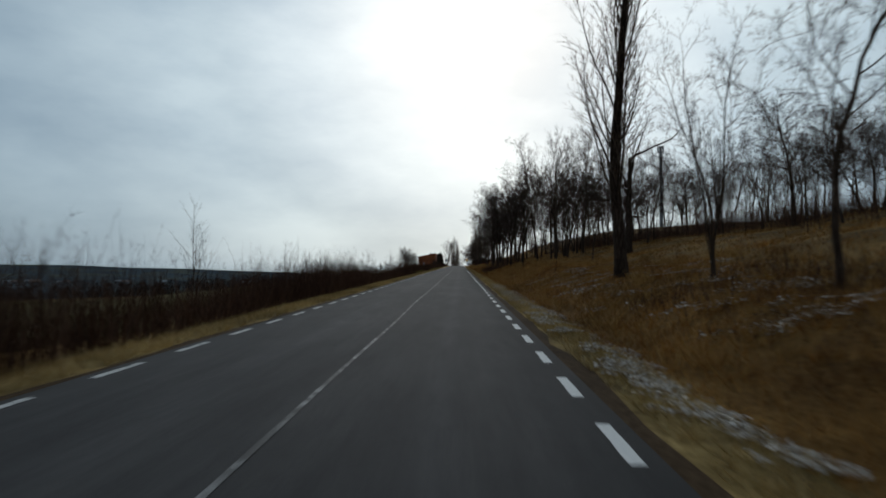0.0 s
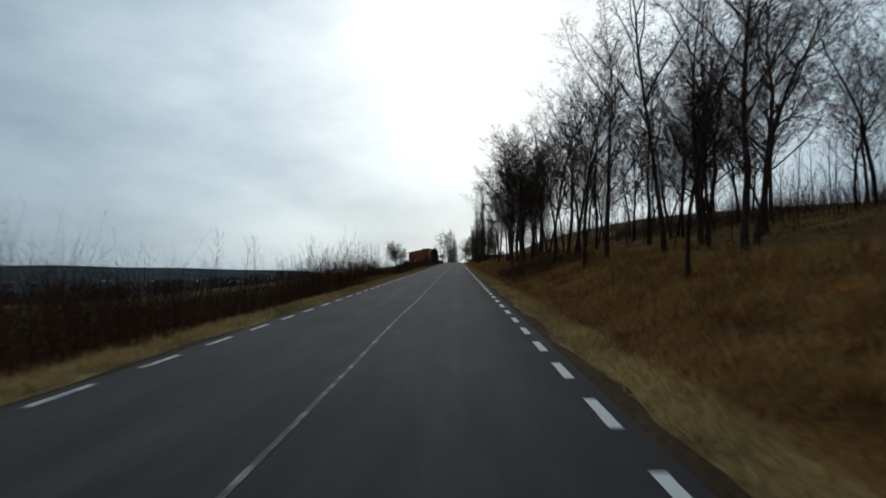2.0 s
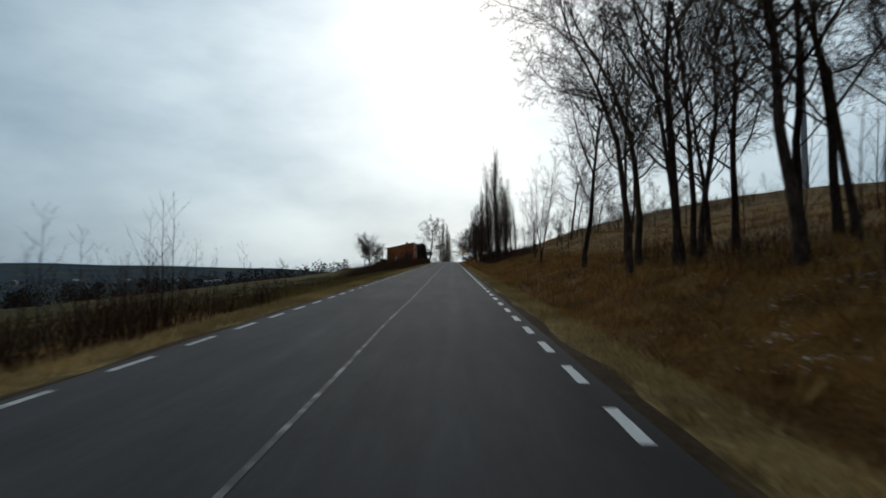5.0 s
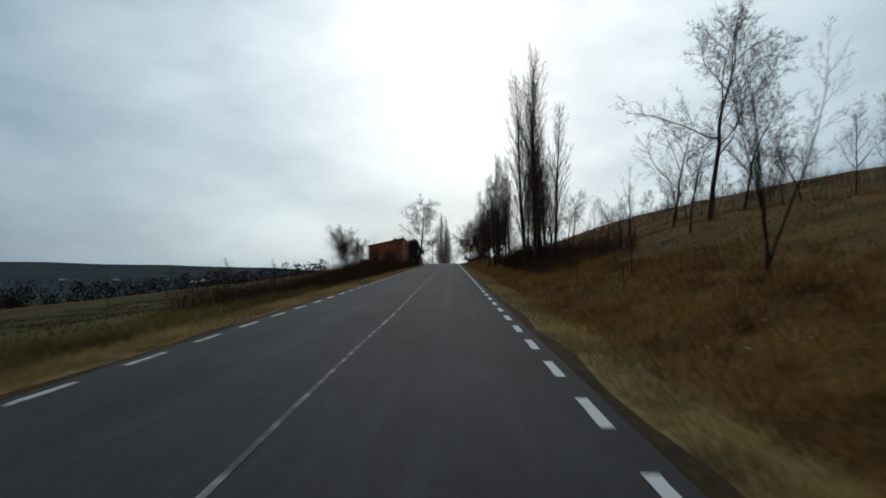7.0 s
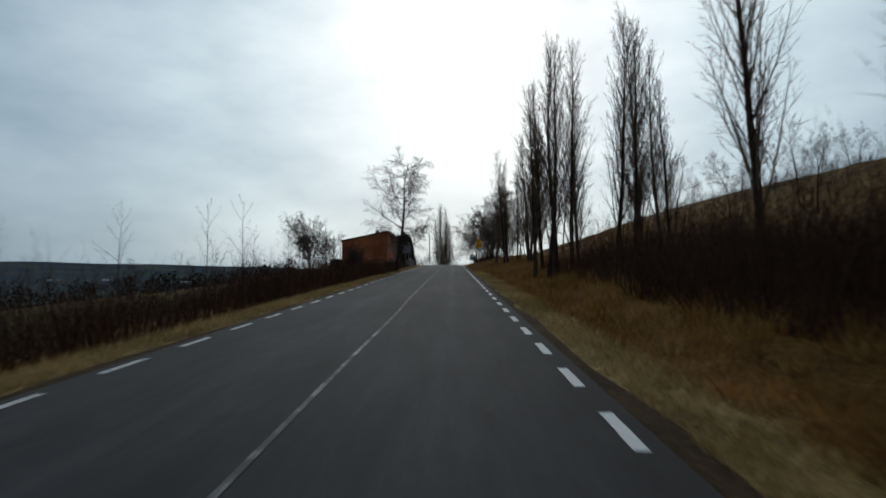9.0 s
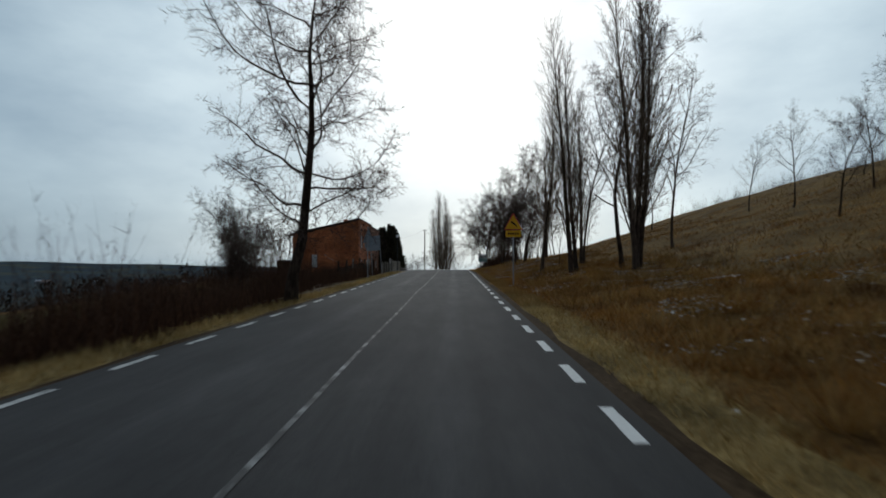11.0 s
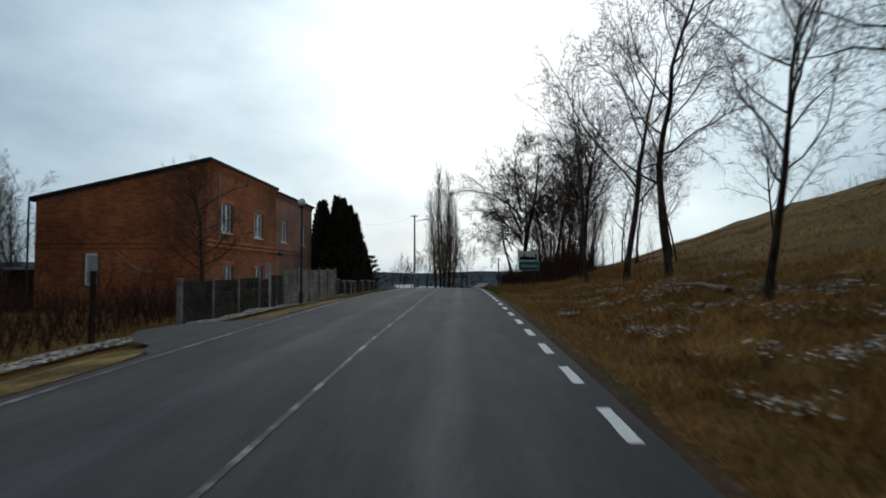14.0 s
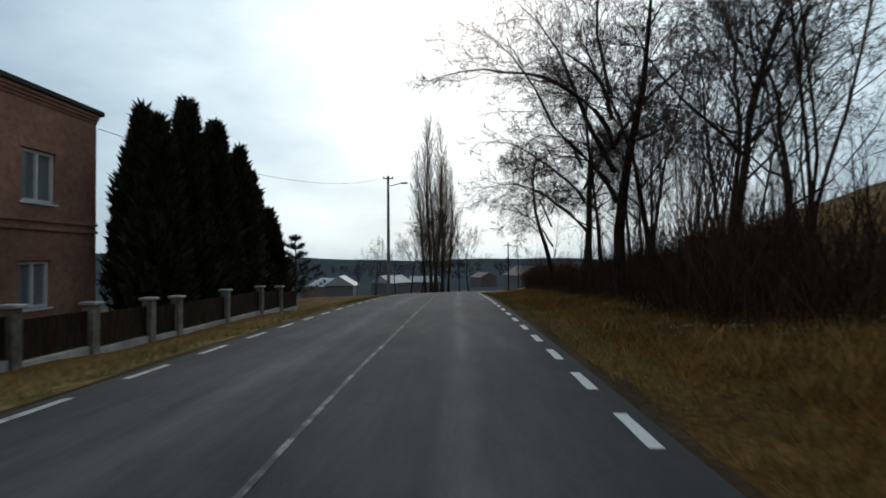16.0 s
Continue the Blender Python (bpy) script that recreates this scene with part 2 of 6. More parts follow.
BARK = speckled("bark", (0.018, 0.013, 0.010), (0.052, 0.037, 0.028), (0.115, 0.085, 0.064), 14.0, big=1.2, bump=1.0, stretch=(1, 1, 0.22), object_random=0.3)
TWIG = speckled("twig_bark", (0.05, 0.036, 0.031), (0.082, 0.059, 0.050), (0.12, 0.087, 0.072), 3.0, bump=0, object_random=0.25)
POPLAR_TWIG = speckled("poplar_twig", (0.085, 0.063, 0.047), (0.14, 0.104, 0.078), (0.20, 0.152, 0.114), 3.0, bump=0, object_random=0.2)
BRUSH = island_tones("brush_stems", [(0.042, 0.022, 0.016), (0.076, 0.040, 0.026), (0.125, 0.066, 0.039)], spread=0.25)
STRAW = island_tones("straw_grass", [(0.33, 0.205, 0.070), (0.50, 0.335, 0.130), (0.58, 0.41, 0.180), (0.31, 0.225, 0.076), (0.64, 0.495, 0.255)], spread=0.35, scale=0.35)
BANK_GRASS = island_tones("bank_grass", [(0.165, 0.070, 0.019), (0.32, 0.153, 0.042), (0.46, 0.238, 0.070), (0.235, 0.102, 0.027)], scale=0.55, patches=[(0.36, (0.36, 0.33, 0.34)), (0.46, (0.8, 0.74, 0.7)), (0.56, (1.1, 1.08, 1.0)), (0.66, (1.6, 1.6, 1.45))])
GREEN_GRASS = island_tones("field_grass", [(0.062, 0.052, 0.016), (0.095, 0.078, 0.025), (0.14, 0.10, 0.034)], spread=0.3)
OLIVE_GRASS = island_tones("olive_grass", [(0.13, 0.102, 0.032), (0.20, 0.155, 0.05), (0.28, 0.20, 0.075), (0.15, 0.115, 0.038)], spread=0.35, scale=0.3)
LITTER = island_tones("pale_litter", [(0.30, 0.22, 0.13), (0.52, 0.46, 0.38), (0.70, 0.67, 0.63), (0.20, 0.13, 0.07), (0.62, 0.57, 0.50), (0.78, 0.76, 0.73)], spread=0.2)
DULL_LITTER = island_tones("dull_litter", [(0.25, 0.18, 0.11), (0.42, 0.37, 0.30), (0.60, 0.56, 0.51), (0.17, 0.11, 0.06), (0.50, 0.45, 0.38)], spread=0.25, scale=1.5)
BRICK = brick_material("red_brick", [(0.38, 0.115, 0.048), (0.55, 0.18, 0.07), (0.63, 0.225, 0.09), (0.46, 0.14, 0.057)], 0.5)
MORTAR = plain("mortar", (0.17, 0.085, 0.055), 0.95, var=0.3)
RENDERED = speckled("weathered_render", (0.26, 0.13, 0.09), (0.38, 0.20, 0.14), (0.46, 0.26, 0.19), 5.0, big=0.5, spread=0.25)
CONCRETE = speckled("weathered_concrete", (0.12, 0.112, 0.095), (0.225, 0.207, 0.178), (0.35, 0.325, 0.285), 5.0, big=0.7, spread=0.4)
MOSSY = speckled("mossy_concrete", (0.022, 0.02, 0.016), (0.05, 0.044, 0.036), (0.085, 0.075, 0.06), 5.0, big=0.8, spread=0.35)
GATE_WOOD = plain("black_gate_wood", (0.012, 0.011, 0.010), 0.8, var=0.3)
PALE_CONCRETE = speckled("pale_concrete", (0.3, 0.29, 0.27), (0.42, 0.41, 0.38), (0.52, 0.5, 0.47), 6.0, big=0.9)
ROOFING = plain("roofing_felt", (0.045, 0.035, 0.03), 0.9, var=0.3)
WHITE_FRAME = plain("white_frame", (0.82, 0.82, 0.80), 0.5)
DARK_WOOD = speckled("dark_wood", (0.018, 0.013, 0.01), (0.04, 0.028, 0.02), (0.07, 0.05, 0.036), 9.0, stretch=(1, 1, 0.2))
STEEL = plain("galvanised_steel", (0.30, 0.31, 0.32), 0.5, 0.6)
DARK_STEEL = plain("dark_steel", (0.06, 0.062, 0.065), 0.5, 0.5)
SIGN_WHITE = plain("sign_white", (0.62, 0.63, 0.63), 0.5, var=0.06)
SIGN_BLACK = plain("sign_black", (0.012, 0.012, 0.013), 0.6)
SIGN_GREEN = plain("sign_green", (0.006, 0.115, 0.115), 0.5, var=0.12)
SIGN_YELLOW = plain("sign_yellow", (0.70, 0.36, 0.01), 0.5, var=0.06)
SIGN_RED = plain("sign_red", (0.42, 0.05, 0.03), 0.5)
SIGN_BACK = plain("sign_back", (0.22, 0.25, 0.28), 0.55, 0.2)
GLOBE = plain("opal_globe", (0.88, 0.88, 0.85), 0.35, var=0.05)
STRAW_GOLD = island_tones("golden_grass", [(0.24, 0.13, 0.04), (0.38, 0.22, 0.07), (0.48, 0.30, 0.11), (0.30, 0.16, 0.045)], spread=0.35, scale=0.5)
VILLAGE_GRASS = island_tones("village_grass", [(0.15, 0.125, 0.036), (0.24, 0.19, 0.058), (0.12, 0.11, 0.034), (0.34, 0.25, 0.085)], scale=0.5, spread=0.35)
CONIFER = island_tones("conifer_green", [(0.024, 0.023, 0.015), (0.048, 0.046, 0.028), (0.085, 0.078, 0.046)], spread=0.3, scale=0.6)
# distant trees carry the valley haze in a paler, bluish base colour
HAZED_WOOD = island_tones("hazed_far_wood", [(0.05, 0.055, 0.062), (0.072, 0.072, 0.075), (0.095, 0.09, 0.088)], spread=0.2, scale=0.01)
MID_WOOD = island_tones("mid_wood", [(0.018, 0.015, 0.013), (0.032, 0.026, 0.022), (0.05, 0.04, 0.033)], spread=0.25, scale=0.05)
FAR_WALL = plain("far_wall", (0.17, 0.18, 0.19), 0.8, scale=0.2)
FAR_ROOF = plain("far_roof", (0.20, 0.14, 0.12), 0.8, scale=0.2)
ROOF_TIN = plain("pale_roof", (0.38, 0.41, 0.43), 0.5, scale=0.4)
glass_m, glass_n, glass_l, glass_b = material("window_glass", 0.08)
glass_b.inputs["Base Color"].default_value = (0.75, 0.78, 0.78, 1)
glass_b.inputs["Specular IOR Level"].default_value = 0.6
glass_b.inputs["Transmission Weight"].default_value = 0.85
GLASS = glass_m


# ---- building helpers ----
def mesh_from(name, verts, faces, mat, smooth=False):
    me = bpy.data.meshes.new(name)
    me.from_pydata([tuple(v) for v in verts] if not isinstance(verts, np.ndarray) else verts.tolist(), [], faces if isinstance(faces, list) else faces.tolist())
    me.materials.append(mat)
    if smooth:
        me.polygons.foreach_set("use_smooth", [True] * len(me.polygons))
    me.update()
    return me


def part(name, bm, mat, parent=None, label=""):
    """Links a bmesh as one mesh object, under a thing or part."""
    me = bpy.data.meshes.new(name)
    bm.to_mesh(me)
    bm.free()
    me.materials.append(mat)
    ob = new(name, me)
    ob.parent = parent
    return tagged(ob, label=label)


def data_part(name, me, parent=None, label=""):
    ob = new(name, me)
    ob.parent = parent
    return tagged(ob, label=label)


def add_box(bm, x0, y0, z0, x1, y1, z1, bevel=0.0):
    r = bmesh.ops.create_cube(bm, size=1.0, matrix=Matrix.LocRotScale(((x0 + x1) / 2, (y0 + y1) / 2, (z0 + z1) / 2), None, (abs(x1 - x0), abs(y1 - y0), abs(z1 - z0))))
    if bevel:
        edges = {e for v in r["verts"] for e in v.link_edges}
        bmesh.ops.bevel(bm, geom=list(edges), offset=bevel, segments=1, affect="EDGES")
    return bm


def box(x0, y0, z0, x1, y1, z1, bevel=0.0):
    return add_box(bmesh.new(), x0, y0, z0, x1, y1, z1, bevel)


def add_rod(bm, a, b, r0, r1=None, sides=10):
    a, b = Vector(a), Vector(b)
    d = b - a
    m = Matrix.Translation((a + b) / 2) @ d.to_track_quat("Z", "Y").to_matrix().to_4x4()
    bmesh.ops.create_cone(bm, cap_ends=True, segments=sides, radius1=r0, radius2=r0 if r1 is None else r1, depth=d.length, matrix=m)
    return bm


def rod(a, b, r0, r1=None, sides=10):
    return add_rod(bmesh.new(), a, b, r0, r1, sides)


def empty(name, x, y, z, turn=0.0):
    ob = new(name)
    ob.empty_display_size = 0.3
    ob.matrix_world = pose(x, y, z, 0, 0, turn)
    return ob


# ---- the lie of the land ----
def road_z(y):
    """Height of the road's surface: a steady climb, a crest, then a descent into the village."""
    y = np.asarray(y, float)
    z = 0.03 * np.maximum(y, -120.0)
    a = np.clip(y, 255, 330) - 255
    z = z - 0.0011 * a * a / 2
    past = np.clip(y - 330, 0, 190)
    z = z - 0.0825 * past - 0.03 * np.maximum(y - 520, 0)
    return z


def road_x(y):
    """The road is straight as far as the crest and then bends to the right."""
    return np.maximum(np.asarray(y, float) - 322, 0) ** 2 / 520


RIGHT_A = ([1.55, 1.9, 2.4, 3.2, 4.2, 6.4, 10, 16, 24, 32, 45, 80, 200, 4000], [-0.03, -0.05, -0.05, -0.2, 0.05, 0.85, 1.6, 2.75, 4.5, 5.7, 6.9, 9.5, 14, 20])
RIGHT_B = ([1.55, 1.9, 2.4, 3.5, 5.5, 7.2, 10, 15, 25, 40, 60, 100, 200, 4000], [-0.03, -0.06, -0.09, -0.06, 0.32, 0.58, 1.05, 2.1, 5.0, 10.3, 14.5, 18, 22, 28])
LEFT_A = ([4.4, 4.8, 5.5, 6.5, 9, 14, 25, 60, 150, 400, 1000, 4000], [-0.03, -0.07, -0.12, -0.3, -0.8, -1.45, -2.9, -7.3, -16, -27, -34, -34])
LEFT_B = ([4.4, 4.8, 5.5, 7.0, 9, 14, 25, 40, 150, 400, 1000, 4000], [-0.03, -0.07, -0.15, -0.45, -0.5, -0.6, -1.0, -3.6, -16, -27, -34, -34])


def smooth_step(v, a, b):
    s = np.clip((np.asarray(v, float) - a) / (b - a), 0, 1)
    return s * s * (3 - 2 * s)


def ground_z(x, y):
    """Height of the ground anywhere beside the road."""
    x, y = np.asarray(x, float) - road_x(np.minimum(y, 420)), np.asarray(y, float)
    s = smooth_step(y, 120, 235)
    right = np.interp(x, *RIGHT_A) * (1 - s) + np.interp(x, *RIGHT_B) * s
    s2 = smooth_step(y, 235, 275)
    left = np.interp(-x, *LEFT_A) * (1 - s2) + np.interp(-x, *LEFT_B) * s2
    side = np.where(x > -1.4, right, left)
    fade_y = 1 - smooth_step(y, 330, 520)
    side = np.where(x > -1.4, side * (0.35 + 0.65 * fade_y), side * (0.3 + 0.7 * fade_y))
    side = side + 0.25 * np.exp(-(((y - 256) / 8) ** 2)) * smooth_step(x, 4, 7) * (1 - smooth_step(x, 15, 25))
    side = side + 1.2 * np.exp(-(((y - 173) / 20) ** 2)) * smooth_step(x, 9, 15) * (1 - smooth_step(x, 16, 25))
    near = np.abs(x + 1.4) < 3.0
    side = np.where(near, -0.06, side)
    bumps = 0.10 * np.sin(x * 1.3 + 2.1 * np.sin(y * 0.37)) * np.sin(y * 0.9 + x * 0.2) + 0.22 * np.sin(x * 0.31 + y * 0.17) * np.sin(y * 0.23 - 0.2 * x)
    bumps = bumps * smooth_step(np.abs(x + 1.4), 4.0, 9.0)
    base = road_z(y)
    far = smooth_step(np.hypot(x, y - 150), 900, 2200)
    bearing = np.arctan2(x, y)
    ridge = 34 + 44 * smooth_step(-bearing, 0.12, 0.5) + 5 * np.sin(bearing * 17) + 3 * np.sin(bearing * 41 + 1)
    hills = smooth_step(np.hypot(x, y), 2300, 3600) * ridge
    return (base + side + bumps) * (1 - far) + far * (-22 + hills)


def at_ground(x, y, sink=0.0):
    return float(ground_z(x, y)) - sink


# ground: one sheet to the horizon, finer near the road
gx = np.unique(np.concatenate([-np.geomspace(8, 4200, 46), np.arange(-8, 12, 0.5), [-4.42, -4.38, -4.72, -5.25, -5.8, 1.53, 1.58, 1.82, 2.2, 2.7, 3.05], np.geomspace(12, 4200, 50)]))
gy = np.unique(np.concatenate([-np.geomspace(20, 3000, 22), np.arange(-20, 420, 1.25), np.geomspace(420, 4200, 50)]))
GX, GY = np.meshgrid(gx, gy)
GX = GX + np.where(((GX > 1.7) & (GX < 3.4)) | ((GX < -4.6) & (GX > -6.5)), 0.07 * np.sin(GY * 1.9 + 2 * np.sin(GY * 0.53)) + 0.07 * np.sin(GY * 4.1 + GX), 0)
GZ = ground_z(GX + road_x(np.minimum(GY, 420)), GY)
gv = np.stack([GX + road_x(np.minimum(GY, 420)), GY, GZ], -1).reshape(-1, 3)
nx_, ny_ = len(gx), len(gy)
ii = (np.arange(ny_ - 1)[:, None] * nx_ + np.arange(nx_ - 1)[None]).ravel()
gf = np.stack([ii, ii + 1, ii + nx_ + 1, ii + nx_], -1)
ground_mesh = mesh_from("ground", gv, gf, SOIL, True)
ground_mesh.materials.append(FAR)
ground_mesh.materials.append(FIELD)
ground_mesh.materials.append(SHOULDER)
ground_mesh.materials.append(VERGE)
ground_mesh.materials.append(HILL)
fx, fy = (gx[:-1] + gx[1:]) / 2, (gy[:-1] + gy[1:]) / 2
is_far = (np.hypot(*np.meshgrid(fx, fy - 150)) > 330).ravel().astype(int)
mx = np.meshgrid(fx, fy)[0].ravel()
is_edge = ((mx > 1.4) & (mx < 1.82)) | ((mx < -4.2) & (mx > -4.72))
is_verge = ((mx > 1.82) & (mx < 2.7)) | ((mx < -4.72) & (mx > -5.8))
my = np.meshgrid(fx, fy)[1].ravel()
is_verge = is_verge & ((mx < 0) | (my < 228))
is_hill = (mx > 8.5) & (mx < 120)
is_field = ((np.meshgrid(fx, fy)[0] < -11) & (np.meshgrid(fx, fy)[1] < 262)).ravel()
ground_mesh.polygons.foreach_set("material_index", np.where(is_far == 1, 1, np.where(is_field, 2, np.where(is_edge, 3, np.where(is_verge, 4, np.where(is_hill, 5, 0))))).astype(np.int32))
ground = tagged(new("ground", ground_mesh), "rough winter ground with brown soil and dry grass", "ground", kind="structure")


def strip(name, x0, x1, ys, lift, mat, thick=0.0, wobble=0.0):
    """A band that follows the road, from x0 to x1 across it."""
    ys = np.asarray(ys, float)
    cols = np.linspace(x0, x1, 7)
    v, f = [], []
    for y in ys:
        for x in cols:
            camber = -0.015 * abs(x + 1.4)
            x = x + wobble * (math.sin(y * 0.21) + 0.6 * math.sin(y * 0.53 + 1))
            v.append((x + float(road_x(y)), y, float(road_z(y)) + lift + camber + 0.03))
    c = len(cols)
    for a in range(len(ys) - 1):
        for b in range(c - 1):
            i = a * c + b
            f.append((i, i + 1, i + c + 1, i + c))
    if thick:
        n0 = len(v)
        for a in range(len(ys)):
            for col in (0, c - 1):
                p = v[a * c + col]
                v.append((p[0], p[1], p[2] - thick))
        for a in range(len(ys) - 1):
            f.append((a * c, (a + 1) * c, n0 + 2 * a + 2, n0 + 2 * a))
            f.append((a * c + c - 1, n0 + 2 * a + 1, n0 + 2 * a + 3, (a + 1) * c + c - 1))
    return mesh_from(name, v, f, mat, True)


road = tagged(new("road", strip("road", -4.42, 1.56, np.arange(-60, 480, 2.0), 0.0, ASPHALT, 0.12)), "two-lane grey asphalt road with worn wheel tracks", "road", kind="structure")


def surface(x, y):
    return float(road_z(y)) + 0.03 - 0.015 * abs(x + 1.4)


# paved pull-in before the yard
drive_v, drive_f = [], []
for k in range(13):
    y = 265.8 + 6.0 * k / 12
    reach = 1.9 * min(1.0, k / 5.0, (12 - k) / 4.0) + 0.12 * math.sin(k * 2.3)
    for c in range(4):
        x = -4.36 - max(reach, 0.05) * c / 3
        drive_v.append((x, y, float(road_z(y)) - 0.035))
    if k:
        for c in range(3):
            b = 4 * (k - 1) + c
            drive_f.append((b, b + 1, b + 5, b + 4))
driveway = tagged(new("driveway", mesh_from("driveway", drive_v, drive_f, ASPHALT, True)), "short grey asphalt pull-in beside the road", "driveway", kind="structure")


# edge lines: dashes a metre long with metre gaps, each its own piece of paint
def dash_mesh(width, length, paint):
    rng = random.Random(7)
    n = 6
    v, f = [], []
    for k in range(n + 1):
        y = length * (k / n - 0.5)
        for side in (-1, 1):
            v.append((side * (width / 2 + rng.uniform(-0.006, 0.006)), y, 0.0))
    for k in range(n):
        f.append((2 * k, 2 * k + 1, 2 * k + 3, 2 * k + 2))
    return mesh_from("edge_dash", v, f, paint)


DASH = dash_mesh(0.125, 1.0, EDGE_PAINT)
LEFT_DASH = dash_mesh(0.11, 1.0, LEFT_PAINT)


def lay_dash(x, y):
    ob = new("edge_dash", DASH if x > 0 else LEFT_DASH)
    slope = math.degrees(math.atan(float(road_z(y + 0.5) - road_z(y - 0.5))))
    ob.matrix_world = pose(x + float(road_x(y)), y, surface(x, y) + 0.005, slope, 0, -math.degrees(math.atan(float(road_x(y + 0.5) - road_x(y - 0.5)))))
    ob.parent = road


for k in range(180):
    y = -2 + 2 * k + 0.45
    lay_dash(1.34, y)
    if y < 254 or y > 290:
        lay_dash(-4.22, y + 0.6)
data_part("edge_line", strip("edge_line", -4.27, -4.17, np.arange(255, 291, 1.0), 0.005, FADED_PAINT), road, "faded pale edge line")

centre = data_part("centre_line", strip("centre_line", -1.418, -1.36, np.arange(-60, 470, 1.0), 0.005, CENTRE_PAINT, wobble=0.022), road, "thin worn pale centre line")


# ---- trees ----
class Wood:
    """Collects tapered tubes: thick ones for the trunk and limbs, thin ones for the crown."""

    def __init__(self):
        self.v, self.f = [[], []], [[], []]

    def tube(self, points, radii, sides, layer):
        v, f = self.v[layer], self.f[layer]
        base = len(v)
        n = len(points)
        for i, (p, r) in enumerate(zip(points, radii)):
            d = (points[min(i + 1, n - 1)] - points[max(i - 1, 0)]).normalized()
            u = d.orthogonal().normalized()
            w = d.cross(u)
            for s in range(sides):
                a = 2 * math.pi * s / sides
                v.append(p + (u * math.cos(a) + w * math.sin(a)) * r)
        if sides == 3:
            del v[base + (n - 1) * 3 + 1 :]
            v[base + (n - 1) * 3] = points[-1]
            for s in range(3):
                f.append((base + (n - 2) * 3 + s, base + (n - 2) * 3 + (s + 1) % 3, base + (n - 1) * 3))
        for i in range(n - 1):
            if i == n - 2 and sides == 3:  # a pointed tip
                continue
            for s in range(sides):
                t = (s + 1) % sides
                f.append((base + i * sides + s, base + i * sides + t, base + (i + 1) * sides + t, base + (i + 1) * sides + s))


def turned(d, angle, spin, rng):
    """d turned away from itself by an angle, at a spin round it."""
    u = d.orthogonal().normalized()
    w = d.cross(u)
    side = u * math.cos(spin) + w * math.sin(spin)
    return (d * math.cos(angle) + side * math.sin(angle)).normalized()


def grow(wood, rng, start, d, length, radius, level, plan):
    """One branch with all that grows from it. plan: a dict for each level."""
    p = plan[level]
    n = p["segments"]
    if not n:  # the finest twigs
        u = turned(d, 1.57, rng.uniform(0, 6.28), rng) * plan["thin"] * 1.5
        v = wood.v[1]
        wood.f[1].append((len(v), len(v) + 1, len(v) + 2))
        v.extend((start - u, start + u, start + d * length))
        return
    points, radii, ways = [start.copy()], [radius], [d.copy()]
    pos = start.copy()
    for k in range(n):
        d = (d + Vector((rng.gauss(0, 1), rng.gauss(0, 1), rng.gauss(0, 1))) * p["wander"] + Vector((0, 0, p["up"]))).normalized()
        pos = pos + d * (length / n)
        points.append(pos.copy())
        ways.append(d.copy())
        radii.append(max(radius * (1 - (k + 1) / n * p["taper"]), plan["thin"]))
    if level == 0:
        radii[0] *= 1.35
    if n == 1 and level > plan["solid"]:  # thin single twigs
        u = turned(d, 1.57, rng.uniform(0, 6.28), rng) * plan["thin"] * 1.7
        v = wood.v[1]
        wood.f[1].append((len(v), len(v) + 1, len(v) + 2))
        v.extend((start - u, start + u, pos.copy()))
    else:
        wood.tube(points, radii, p["sides"], 0 if level <= plan["solid"] else 1)
    if level + 1 >= plan["levels"]:
        return
    q = plan[level + 1]
    spin = rng.uniform(0, 6.28)
    count = max(1, round(p["children"] * rng.uniform(0.85, 1.15)))
    for c in range(count):
        at = p["from"] + (1 - p["from"]) * ((c + rng.uniform(0.1, 0.9)) / count)
        s = at * n
        i = min(int(s), n - 1)
        where = points[i].lerp(points[i + 1], s - i)
        spin += 2.4 + rng.uniform(-0.5, 0.5)
        angle = radians(rng.uniform(*p["angle"]))
        shape = p["profile"](at)
        size = length * p["ratio"] * shape * rng.uniform(0.7, 1.2)
        if size < 0.12:
            continue
        r = min(radii[i] * 0.75, max(size * p["slender"], plan["thin"]))
        grow(wood, rng, where, turned(ways[i], angle, spin, rng), size, r, level + 1, plan)


def level(segments, wander, up, sides, children=0, start=0.3, angle=(30, 60), ratio=0.5, slender=0.014, taper=0.8, profile=None):
    return {"segments": segments, "wander": wander, "up": up, "taper": taper, "sides": sides, "children": children, "from": start, "angle": angle, "ratio": ratio, "slender": slender, "profile": profile or (lambda a: 1.15 - 0.6 * a)}


